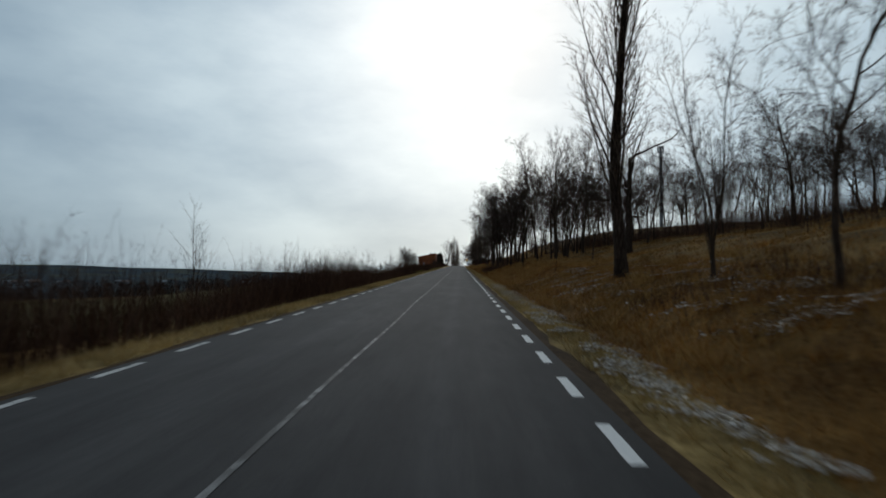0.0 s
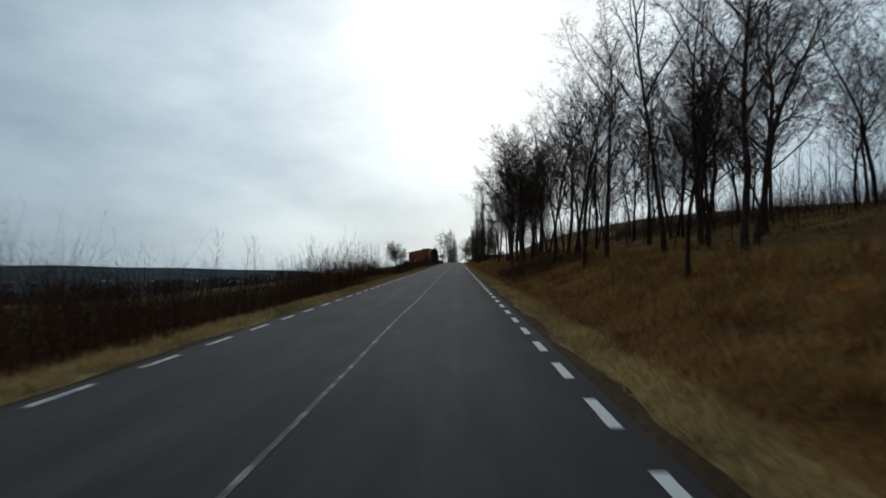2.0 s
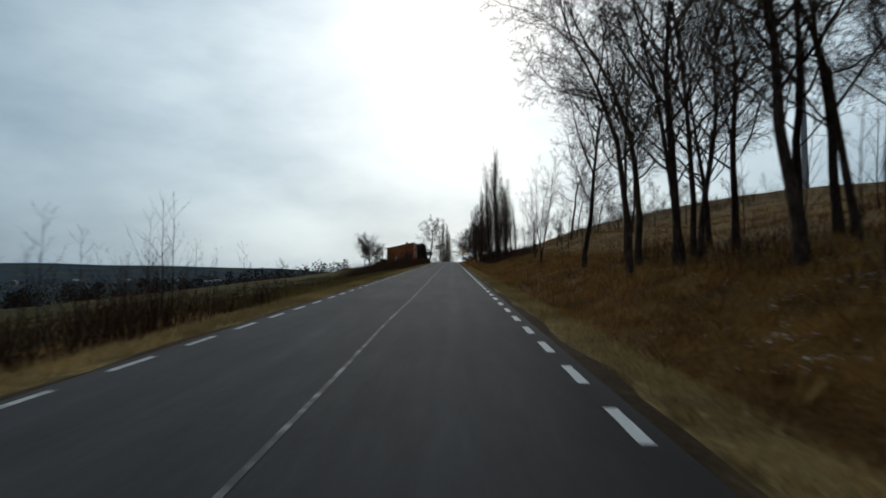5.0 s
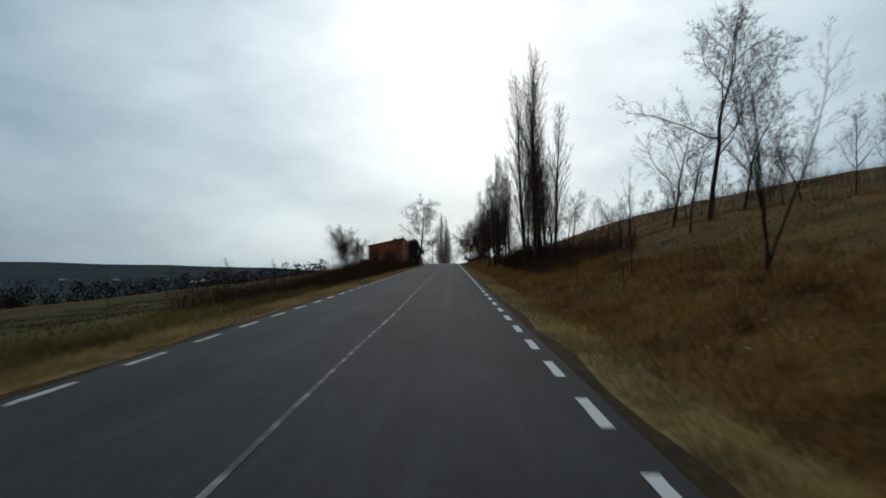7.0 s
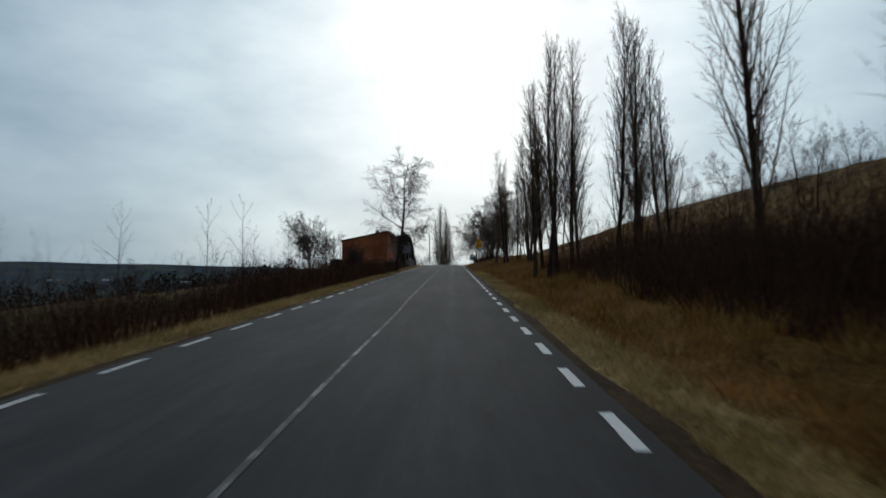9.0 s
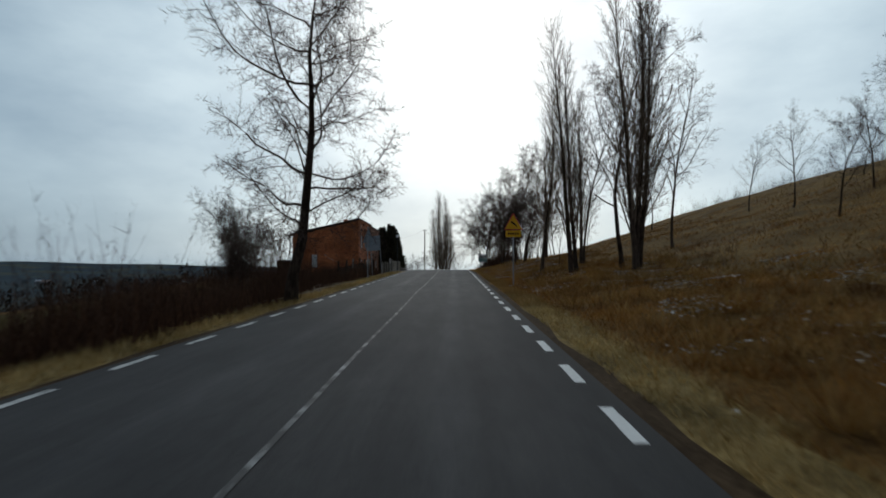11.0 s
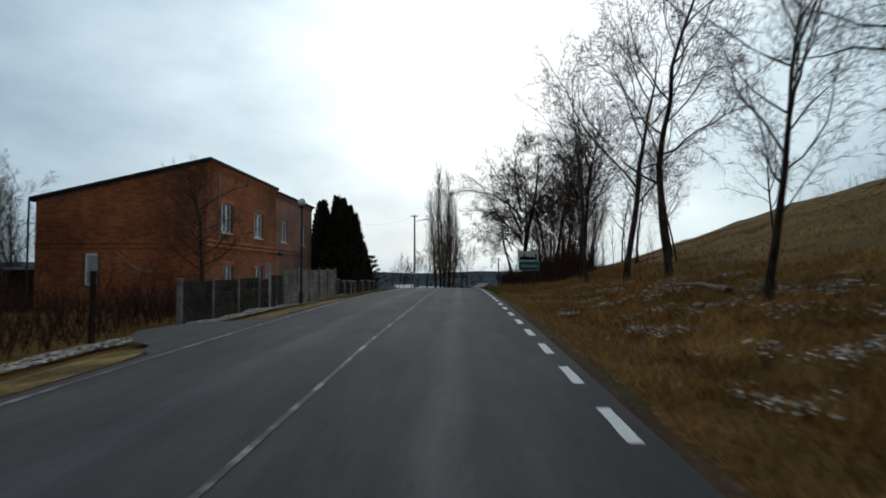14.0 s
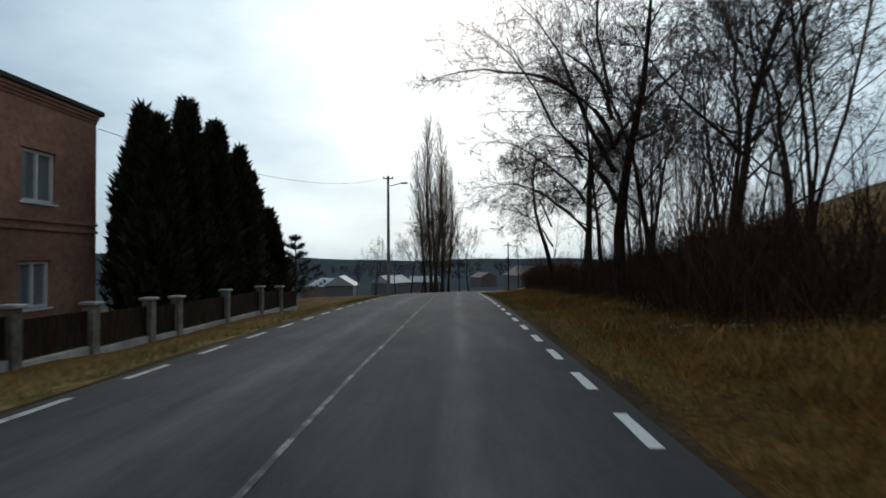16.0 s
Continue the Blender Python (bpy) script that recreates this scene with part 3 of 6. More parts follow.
def tree_plan(kind):
    if kind == "poplar":  # columnar, steep branches from low down
        return {"thin": 0.0042, "solid": 0, "levels": 4,
                0: level(12, 0.025, 0.02, 9, 50, 0.11, (12, 28), 0.32, 0.009, 0.95, lambda a: 1.1 - 0.8 * a),
                1: level(4, 0.06, 0.11, 4, 10, 0.10, (14, 36), 0.36, 0.006),
                2: level(2, 0.08, 0.08, 3, 6, 0.1, (15, 40), 0.55, 0.006),
                3: level(0, 0, 0, 3)}
    if kind == "tall_poplar":  # old poplar with a long bare trunk
        return {"thin": 0.0042, "solid": 1, "levels": 4,
                0: level(12, 0.035, 0.02, 10, 48, 0.15, (14, 30), 0.30, 0.009, 0.93, lambda a: 1.1 - 0.75 * a),
                1: level(7, 0.07, 0.09, 4, 14, 0.12, (14, 36), 0.32, 0.006),
                2: level(2, 0.08, 0.08, 3, 7, 0.1, (15, 40), 0.55, 0.006),
                3: level(0, 0, 0, 3)}
    if kind == "wide_oak":  # roadside tree with a broad round crown
        return {"thin": 0.0042, "solid": 1, "levels": 5,
                0: level(9, 0.09, 0.02, 10, 28, 0.26, (36, 84), 0.46, 0.011, 0.93, lambda a: 0.75 + 0.5 * math.sin(a * 3.1) - 0.35 * a),
                1: level(8, 0.20, 0.045, 5, 14, 0.14, (30, 62), 0.40, 0.007),
                2: level(3, 0.17, 0.03, 3, 7, 0.12, (30, 62), 0.46, 0.006),
                3: level(1, 0.17, 0.0, 3, 5, 0.1, (30, 62), 0.6, 0.006),
                4: level(0, 0, 0, 3)}
    if kind == "slim":  # tall woodland tree with a narrow crown
        return {"thin": 0.0042, "solid": 1, "levels": 5,
                0: level(12, 0.05, 0.03, 8, 14, 0.28, (24, 50), 0.38, 0.010, 0.94, lambda a: 1.2 - 0.75 * a),
                1: level(6, 0.17, 0.07, 4, 9, 0.16, (25, 58), 0.42, 0.0065),
                2: level(2, 0.15, 0.05, 3, 6, 0.12, (25, 60), 0.45, 0.006),
                3: level(1, 0.15, 0.03, 3, 4, 0.1, (25, 60), 0.75, 0.006),
                4: level(0, 0, 0, 3)}
    if kind == "oak":  # wide, dense crown from heavy limbs
        return {"thin": 0.0042, "solid": 1, "levels": 5,
                0: level(9, 0.05, 0.02, 10, 24, 0.28, (38, 78), 0.36, 0.012, 0.92, lambda a: 0.7 + 0.6 * math.sin(a * 3.1) - 0.25 * a),
                1: level(6, 0.13, 0.05, 5, 13, 0.14, (30, 62), 0.42, 0.007),
                2: level(3, 0.17, 0.04, 3, 7, 0.12, (30, 62), 0.46, 0.006),
                3: level(1, 0.17, 0.02, 3, 5, 0.1, (30, 62), 0.6, 0.006),
                4: level(0, 0, 0, 3)}
    if kind == "fork":  # open tree that forks into a few rising limbs
        return {"thin": 0.0042, "solid": 1, "levels": 5,
                0: level(11, 0.085, 0.03, 8, 15, 0.30, (26, 66), 0.54, 0.0075, 0.9, lambda a: 1.2 - 0.7 * a),
                1: level(8, 0.17, 0.075, 5, 12, 0.18, (25, 60), 0.36, 0.0065),
                2: level(2, 0.15, 0.05, 3, 7, 0.12, (25, 60), 0.48, 0.006),
                3: level(1, 0.15, 0.03, 3, 6, 0.1, (25, 60), 0.75, 0.006),
                4: level(0, 0, 0, 3)}
    if kind == "oval":  # upright tree whose limbs rise into an egg-shaped crown
        return {"thin": 0.0042, "solid": 1, "levels": 5,
                0: level(11, 0.06, 0.03, 9, 22, 0.24, (26, 54), 0.40, 0.0085, 0.93, lambda a: 0.62 + 0.62 * math.sin(a * 2.6) - 0.38 * a),
                1: level(7, 0.13, 0.085, 5, 11, 0.16, (22, 52), 0.36, 0.0065),
                2: level(2, 0.15, 0.06, 3, 7, 0.12, (25, 58), 0.46, 0.006),
                3: level(1, 0.15, 0.03, 3, 6, 0.1, (25, 60), 0.72, 0.006),
                4: level(0, 0, 0, 3)}
    if kind == "gnarled":  # old tree with a low round crown of winding limbs
        return {"thin": 0.0046, "solid": 1, "levels": 5,
                0: level(9, 0.10, 0.02, 11, 27, 0.20, (42, 88), 0.37, 0.0105, 0.92, lambda a: 0.85 + 0.45 * math.sin(a * 3.1) - 0.35 * a),
                1: level(9, 0.20, 0.02, 6, 20, 0.12, (30, 66), 0.34, 0.009),
                2: level(4, 0.22, -0.03, 3, 11, 0.12, (30, 66), 0.44, 0.006),
                3: level(1, 0.2, -0.02, 3, 4, 0.1, (30, 62), 0.6, 0.006),
                4: level(0, 0, 0, 3)}
    if kind == "multi":  # several slender stems from one stool
        return {"thin": 0.0042, "solid": 1, "levels": 5,
                0: level(2, 0.03, 0.0, 8, 5, 0.35, (4, 17), 6.6, 0.0058, 0.35, lambda a: 1.0),
                1: level(9, 0.075, 0.035, 6, 13, 0.30, (20, 46), 0.26, 0.0075, 0.93),
                2: level(4, 0.12, 0.07, 3, 8, 0.15, (22, 50), 0.36, 0.006),
                3: level(1, 0.15, 0.05, 3, 5, 0.1, (25, 55), 0.7, 0.006),
                4: level(0, 0, 0, 3)}
    if kind == "dead":  # old pollard with heavy broken limbs
        return {"thin": 0.005, "solid": 1, "levels": 5,
                0: level(7, 0.07, 0.02, 10, 9, 0.42, (25, 75), 0.85, 0.014, 0.6, lambda a: 1.1 - 0.3 * a),
                1: level(8, 0.22, 0.06, 6, 9, 0.25, (30, 65), 0.38, 0.009, 0.85),
                2: level(4, 0.18, 0.05, 3, 5, 0.2, (25, 60), 0.45, 0.007),
                3: level(2, 0.18, 0.02, 3, 6, 0.2, (25, 60), 0.62, 0.006),
                4: level(0, 0, 0, 3)}
    if kind == "sapling":
        return {"thin": 0.006, "solid": 0, "levels": 3,
                0: level(7, 0.05, 0.05, 4, 16, 0.15, (15, 40), 0.34, 0.008, 0.92, lambda a: 1.2 - 0.8 * a),
                1: level(2, 0.1, 0.06, 3, 9, 0.15, (20, 45), 0.4, 0.007),
                2: level(0, 0, 0, 3)}
    if kind == "bush":  # low round fruit tree
        return {"thin": 0.005, "solid": 0, "levels": 5,
                0: level(3, 0.05, 0.0, 6, 15, 0.25, (5, 62), 2.2, 0.010, 0.5, lambda a: 1.0),
                1: level(5, 0.13, 0.06, 4, 15, 0.12, (25, 60), 0.42, 0.007),
                2: level(2, 0.18, 0.04, 3, 11, 0.12, (30, 62), 0.5, 0.006),
                3: level(1, 0.18, 0.02, 3, 12, 0.12, (30, 60), 0.6, 0.006),
                4: level(0, 0, 0, 3)}


TREE_WORDS = {"poplar": "tall bare columnar poplar", "tall_poplar": "tall bare poplar with a long bare trunk", "wide_oak": "bare roadside tree with a broad round crown", "slim": "tall bare woodland tree", "oak": "old bare tree with a wide dense crown", "fork": "bare forked roadside tree", "oval": "bare tree with a rising egg-shaped crown", "multi": "slender bare tree with several stems", "gnarled": "old bare tree with winding limbs",
              "dead": "old bare tree with heavy broken limbs", "sapling": "thin bare sapling", "bush": "low bare fruit tree with dense twigs"}
STEMS = {"poplar": 0.0105, "tall_poplar": 0.014, "wide_oak": 0.02, "slim": 0.0085, "oak": 0.0165, "fork": 0.0105, "oval": 0.0115, "multi": 0.011, "gnarled": 0.0185, "dead": 0.024, "sapling": 0.006, "bush": 0.013}


TREE_SEED = ("bush", "dead", "fork", "oak", "poplar", "sapling", "slim", "tall_poplar", "wide_oak", "oval", "multi", "gnarled")


def make_tree(kind, seed, height):
    """A tree of that height as a thing with a trunk and a crown."""
    rng = random.Random(seed)
    wood = Wood()
    trunk = {"fork": 0.85, "dead": 0.5, "bush": 0.26, "multi": 0.12, "oak": 0.95, "wide_oak": 0.9}.get(kind, 1.0) * height
    grow(wood, rng, Vector((0, 0, -0.25)), Vector((rng.uniform(-0.05, 0.05), rng.uniform(-0.05, 0.05), 1)).normalized(), trunk, height * STEMS[kind], 0, tree_plan(kind))
    tall = 10.0 / max(p.z for p in wood.v[1])
    for layer in (0, 1):
        wood.v[layer] = [Vector((p.x * tall**0.5, p.y * tall**0.5, p.z * tall)) for p in wood.v[layer]]
    thing = new({"poplar": "poplar_tree", "tall_poplar": "poplar_tree", "sapling": "sapling", "bush": "fruit_tree"}.get(kind, "bare_tree"))
    thing.empty_display_size = 0.3
    data_part("trunk", mesh_from("trunk", wood.v[0], wood.f[0], BARK, True), thing)
    data_part("crown", mesh_from("crown", wood.v[1], wood.f[1], POPLAR_TWIG if "poplar" in kind else TWIG), thing)
    return tagged(thing, TREE_WORDS[kind] + " in brown winter grass", "tree", "roadside trees")


MASTERS = {}


def plant(kind, x, y, height, turn=0.0, variant=0, lean=0.0, label=""):
    """Sets a tree on the ground; alike trees share their meshes."""
    key = (kind, variant)
    m = Matrix.Translation((x, y, at_ground(x, y))) @ pose(0, 0, 0, 0, lean, turn)
    if key not in MASTERS:
        MASTERS[key] = make_tree(kind, 11 + 7 * variant + 101 * (TREE_SEED.index(kind) + 1), 10.0)
        ob = MASTERS[key]
        ob.matrix_basis = m @ Matrix.Scale(height / 10.0, 4)
    else:
        ob = copy_thing(MASTERS[key], m)
        ob.scale = (height / 10.0,) * 3
    if label:
        tagged(ob, label)
    return ob


# single trees that the drive passes: kind, x, y, height, turn, variant, lean
PLACED = [
    ("tall_poplar", 6.5, 22.6, 19, 40, 0, -5), ("dead", 13.5, 45.5, 12.5, 60, 0, 0), ("fork", 7.7, 11.5, 8.5, 30, 1, 0), ("multi", 7.5, 16.7, 8.4, 200, 0, 0), ("slim", 9.4, 40, 7, 60, 0, 0),
    ("slim", 6.4, 57, 9, 20, 0, 0), ("oval", 15, 69, 16, 0, 0, 0), ("oval", 10.5, 62, 15, 20, 1, 0), ("fork", 13.0, 71, 13, 140, 1, 0),
    ("slim", 6.3, 69.4, 13, 70, 2, 0), ("oval", 7.9, 71.4, 14, 250, 2, 0), ("slim", 9.2, 66.4, 15, 20, 1, 0), ("slim", 10.7, 66.3, 15, 110, 2, 0), ("slim", 11.4, 67, 13, 310, 0, 0), ("fork", 12.2, 64.5, 13, 10, 0, 0),
    ("slim", 6.8, 80.9, 13, 10, 0, 0), ("fork", 9.4, 86.6, 15, 10, 0, 0), ("oval", 9.2, 88.4, 16, 60, 1, 0), ("oak", 6.6, 98.4, 15, 140, 1, 0), ("slim", 7.6, 99.4, 14, 30, 0, 0), ("slim", 9.7, 96.6, 16, 200, 2, 0), ("oval", 5.9, 102.4, 16, 120, 0, 0),
    ("fork", 7.4, 104, 16, 50, 1, 0), ("oval", 12.0, 90.2, 15, 20, 1, 0), ("oval", 10.8, 91.5, 15, 150, 2, 0), ("slim", 7.0, 108, 15, 20, 0, 0),
    # thin open stretch
    ("fork", 15.3, 174.8, 15, 120, 1, 0), ("oval", 17.3, 156.5, 13, 50, 1, 0), ("slim", 13.0, 172, 7, 80, 0, 0), ("multi", 6.6, 144.4, 8.5, 0, 1, 0), ("multi", 7.7, 155, 7.2, 120, 0, 0), ("fork", 20, 180, 10, 0, 0, 0),
    # poplar rows
    ("poplar", 6.6, 184, 17.5, 0, 0, 0), ("poplar", 7.0, 185, 16, 80, 1, 0), ("poplar", 6.3, 183, 15, 160, 2, 0), ("poplar", 7.6, 182.5, 12, 220, 1, 0),
    ("poplar", 5.4, 182.0, 15, 310, 2, -3), ("poplar", 8.8, 194, 14, 40, 1, -3),
    ("poplar", 4.6, 209.5, 11.5, 40, 1, 0), ("poplar", 5.2, 208.6, 13.5, 100, 2, 0), ("poplar", 5.8, 209.6, 14, 10, 0, 0), ("poplar", 6.5, 208.8, 13, 200, 1, 0), ("poplar", 7.2, 210.2, 11, 290, 2, 0), ("poplar", 5.5, 212.5, 12, 150, 1, 0),
    ("poplar", 8.2, 237.6, 16, 260, 0, 0), ("poplar", 8.6, 238.5, 15, 20, 2, 0), ("poplar", 8.0, 236.7, 14, 120, 1, 0), ("poplar", 9.0, 209, 14.5, 0, 2, 0), ("poplar", 9.7, 208, 13.5, 300, 0, 0), ("poplar", 10.4, 209.2, 14, 50, 1, 0), ("poplar", 11.3, 208.4, 12, 220, 2, 0), ("poplar", 12.2, 209.6, 10, 120, 1, 0), ("fork", 19.5, 191, 12, 50, 0, 0),
    ("poplar", 5.6, 239.0, 13, 70, 1, -3), ("poplar", 6.0, 239.7, 12, 170, 2, 1), ("poplar", 5.1, 245.0, 11.5, 200, 0, -3), ("poplar", 7.9, 247.2, 12, 140, 2, 0), ("slim", 8.3, 248.2, 11, 30, 2, 0), ("fork", 8.25, 239.8, 12, 10, 1, 0),
    ("slim", 13.5, 247, 12, 10, 2, -3), ("fork", 20, 238, 10, 80, 1, 0), ("slim", 26, 262, 8, 80, 0, 0), ("slim", 24, 252, 8, 150, 2, -6),
    ("wide_oak", 7.4, 257.7, 10, 200, 0, 0), ("wide_oak", 6.6, 265.2, 7.8, 20, 1, 0), ("fork", 7.2, 277.4, 13.5, 15, 1, 0), ("oval", 6.1, 269.1, 9, 115, 1, 0), ("fork", 7.2, 282.6, 15, 60, 0, 0), ("slim", 6.2, 285.6, 13, 250, 1, 0), ("oval", 6.7, 289.4, 11, 70, 1, 0), ("slim", 9.5, 290, 10, 200, 1, 0),
    ("slim", 16, 287, 8, 100, 2, 5), ("fork", 22, 275, 8, 100, 0, 0), ("slim", 15, 276, 7, 10, 0, 0),
    # big wood by the village sign
    ("fork", 7.0, 301, 13, 40, 0, 0), ("fork", 8.6, 304, 14, 100, 1, 0), ("fork", 8.0, 309, 14, 200, 0, 0), ("slim", 9.5, 314, 13, 10, 2, 0),
    ("oval", 10.5, 308, 13, 20, 0, 0), ("slim", 7.2, 319, 11, 100, 0, 0), ("slim", 14.5, 296, 9, 300, 1, 0), ("slim", 12, 312, 12, 20, 1, 0), ("fork", 7.0, 298.5, 9, 170, 1, 0), ("oak", 9.0, 322, 11, 70, 0, 0),
    # beyond the crest
    ("poplar", -3.7, 360, 25, 0, 0, 0), ("poplar", -3.0, 362, 24, 90, 1, 0), ("poplar", -2.6, 365, 20, 30, 2, 0), ("fork", -6.5, 361, 12, 0, 0, 0), ("slim", 0.0, 372, 12, 60, 1, 0),
    ("poplar", -4.6, 364, 21, 130, 1, 0), ("poplar", -3.3, 358, 23, 50, 2, 0), ("poplar", -2.2, 361, 19, 150, 0, 0), ("poplar", -1.6, 368, 19, 210, 0, 0), ("fork", -5.5, 368, 13, 70, 0, 0), ("fork", 1.5, 376, 11, 10, 1, 0), ("fork", -10, 375, 9, 20, 1, 0), ("slim", -12, 366, 9, 0, 2, 0),
    # other side of the road
    ("bush", -26, 280.5, 11.2, 0, 0, 0), ("bush", -11, 240, 4.5, 90, 1, 0), ("oak", -9.9, 279.3, 6.3, 200, 1, 0), ("poplar", -22.6, 285, 7, 120, 0, 0), ("slim", -23.4, 287, 8.2, 20, 1, 0), ("slim", -24.4, 284.4, 8.4, 220, 2, 0), ("poplar", -25, 288.5, 7, 220, 1, 0), ("slim", 13, 300, 10, 40, 2, 0), ("multi", 8.4, 299.5, 13, 250, 0, 0), ("slim", 17, 318, 11, 0, 0, 0),
    ("fork", -28, 290, 10, 0, 0, 0), ("fork", -26, 300, 9, 50, 1, 0), ("slim", -30, 296, 9, 50, 1, 0), ("slim", -17, 318, 8, 0, 0, 0), ("fork", -18, 325, 7, 90, 1, 0),
    ("slim", -9.5, 350, 7, 20, 2, 0), ("slim", -11, 346, 6.5, 70, 0, 0),
]
for kind, x, y, height, turn, variant, lean in PLACED:
    plant(kind, x, y, height, turn, variant, lean)


def arching_tree(x, y, height, seed, limbs, tilt=-0.06, droop=-0.115, words="old bare tree whose limbs arch over the road"):
    """A tree at the wood's edge whose limbs arch out over the road: (height, way x, way y, rise, length)."""
    r = random.Random(seed)
    wood = Wood()
    plan = {"thin": 0.0055, "solid": 1, "levels": 5,
            0: level(10, 0.07, 0.02, 10, 13, 0.36, (28, 62), 0.45, 0.009, 0.9, lambda a: 1.2 - 0.7 * a),
            1: level(11, 0.12, droop, 6, 20, 0.16, (25, 60), 0.36, 0.0065, 0.92),
            2: level(4, 0.16, -0.02, 4, 10, 0.12, (25, 60), 0.46, 0.0065),
            3: level(2, 0.17, -0.03, 3, 7, 0.1, (25, 60), 0.62, 0.006),
            4: level(0, 0, 0, 3)}
    grow(wood, r, Vector((0, 0, -0.25)), Vector((tilt, 0, 1)).normalized(), height, height * 0.0175, 0, plan)
    for h, wx, wy, rise, length in limbs:
        grow(wood, r, Vector((tilt * 0.85 * h, 0, h)), Vector((wx, wy, rise * 1.7)).normalized(), length, length * 0.0115, 1, plan)
    thing = empty("bare_tree", x, y, at_ground(x, y))
    tagged(thing, words, "tree", "roadside trees")
    data_part("trunk", mesh_from("trunk", wood.v[0], wood.f[0], BARK, True), thing)
    data_part("crown", mesh_from("crown", wood.v[1], wood.f[1], TWIG), thing)


plant("gnarled", -5.25, 229.6, 11.2, 195, 0, 0, "old bare roadside tree with a round dense crown")
arching_tree(5.3, 304.5, 12.5, 3, ((3.2, -1.0, -0.15, 0.95, 7.4), (4.2, -0.9, 0.25, 1.4, 7.8), (5.0, -0.7, -0.3, 1.6, 7.6), (6.0, -0.5, 0.2, 1.9, 7.0), (6.8, -0.6, 0.1, 1.6, 5.6), (5.0, 0.8, 0.3, 1.3, 6.0)))
arching_tree(6.2, 313.0, 12.0, 8, ((3.0, -1.0, 0.1, 0.9, 6.4), (4.4, -0.9, -0.3, 1.2, 6.6), (6.0, -0.6, 0.3, 1.6, 5.5), (5.0, 0.7, -0.4, 1.4, 5.5)))
arching_tree(5.9, 321.0, 10.0, 12, ((2.6, -1.0, -0.1, 0.9, 5.4), (3.8, -0.8, 0.3, 1.3, 5.4), (4.6, 0.7, 0.1, 1.4, 4.6)))

# the wood on the bank: many slim trees, thickest along the ridge
rng = random.Random(5)


def thicket(count, x_range, y_range, heights, kinds):
    made = []
    for _ in range(count * 20):
        if len(made) == count:
            break
        x, y = rng.uniform(*x_range), rng.uniform(*y_range)
        if any((x - a) ** 2 + (y - b) ** 2 < 2.2 for a, b in made):
            continue
        made.append((x, y))
        plant(rng.choice(kinds), x, y, rng.uniform(*heights), rng.uniform(0, 360), rng.choice((0, 1, 2)), rng.uniform(-3, 3))


thicket(20, (5.2, 12), (104, 131), (12, 17), ("oval", "fork", "slim"))
thicket(18, (13, 30), (72, 128), (11, 15), ("oval", "fork", "oval"))
thicket(8, (12, 26), (66, 92), (10, 14), ("slim", "fork", "oval"))
thicket(16, (24, 42), (30, 75), (7, 11), ("slim", "fork", "slim"))
thicket(4, (13, 20), (50, 64), (10, 14), ("slim", "fork"))
thicket(10, (26, 60), (150, 260), (4, 8), ("fork", "slim"))
thicket(16, (17, 32), (165, 240), (3.5, 7), ("fork", "slim"))
thicket(20, (22, 44), (185, 252), (3, 6), ("fork", "slim"))
thicket(8, (8, 16), (298, 325), (9, 12), ("multi", "oval"))
thicket(30, (18, 38), (24, 74), (6.5, 10), ("slim", "fork"))
thicket(13, (19, 36), (22, 74), (6, 9.5), ("oak",))
thicket(9, (-60, -30), (170, 330), (4, 7), ("slim", "fork"))


# thin young stems under the trees
thicket(70, (9, 27), (58, 128), (3.5, 7), ("sapling",))
thicket(80, (17, 38), (20, 74), (3, 6), ("sapling",))
thicket(46, (5.5, 15), (297, 326), (3, 7), ("sapling",))


# fallen limbs on the bank
def fallen_limb(x, y, length, turn, seed):
    r = random.Random(seed)
    wood = Wood()
    plan = {"thin": 0.008, "solid": 1, "levels": 3,
            0: level(8, 0.12, 0.0, 7, 6, 0.3, (30, 60), 0.45, 0.014, 0.8),
            1: level(4, 0.18, 0.03, 4, 5, 0.2, (25, 60), 0.4, 0.01),
            2: level(2, 0.15, 0.02, 3)}
    d = Vector((math.cos(radians(turn)), math.sin(radians(turn)), 0.16)).normalized()
    grow(wood, r, Vector((0, 0, 0.05)), d, length, 0.09, 0, plan)
    limb = empty("fallen_branch", x, y, at_ground(x, y))
    tagged(limb, "pale bare fallen branch lying on the grassy bank", "branch", "fallen branches")
    data_part("limb", mesh_from("limb", wood.v[0], wood.f[0], PALE_WOOD, True), limb)
    tagged(data_part("twigs", mesh_from("twigs", wood.v[1], wood.f[1], PALE_WOOD), limb), kind="stuff")


for x, y, length, turn, seed in ((7.6, 167.2, 4.2, 35, 1), (9.2, 100.4, 3.0, 20, 2), (15.6, 101.2, 4.0, 25, 7), (8.0, 91.5, 2.8, 140, 3), (9.5, 78, 3.5, 60, 4), (6.2, 271, 2.2, 80, 5), (5.4, 281, 1.8, 10, 6)):
    fallen_limb(x, y, length, turn, seed)


# ---- brick house beside the road ----
HX, HY0, HY1 = -12.55, 285.2, 304.7
HB = at_ground(-12.4, 290) - 0.1
HT = 14.8


def single_brick():
    v = [(0, 0, 0), (0.238, 0, 0), (0.238, 0.063, 0), (0, 0.063, 0), (0.004, 0.004, 0.014), (0.234, 0.004, 0.014), (0.234, 0.059, 0.014), (0.004, 0.059, 0.014)]
    return mesh_from("brick", v, [(4, 5, 6, 7), (0, 1, 5, 4), (1, 2, 6, 5), (2, 3, 7, 6), (3, 0, 4, 7)], BRICK)


BRICK_MESH = single_brick()


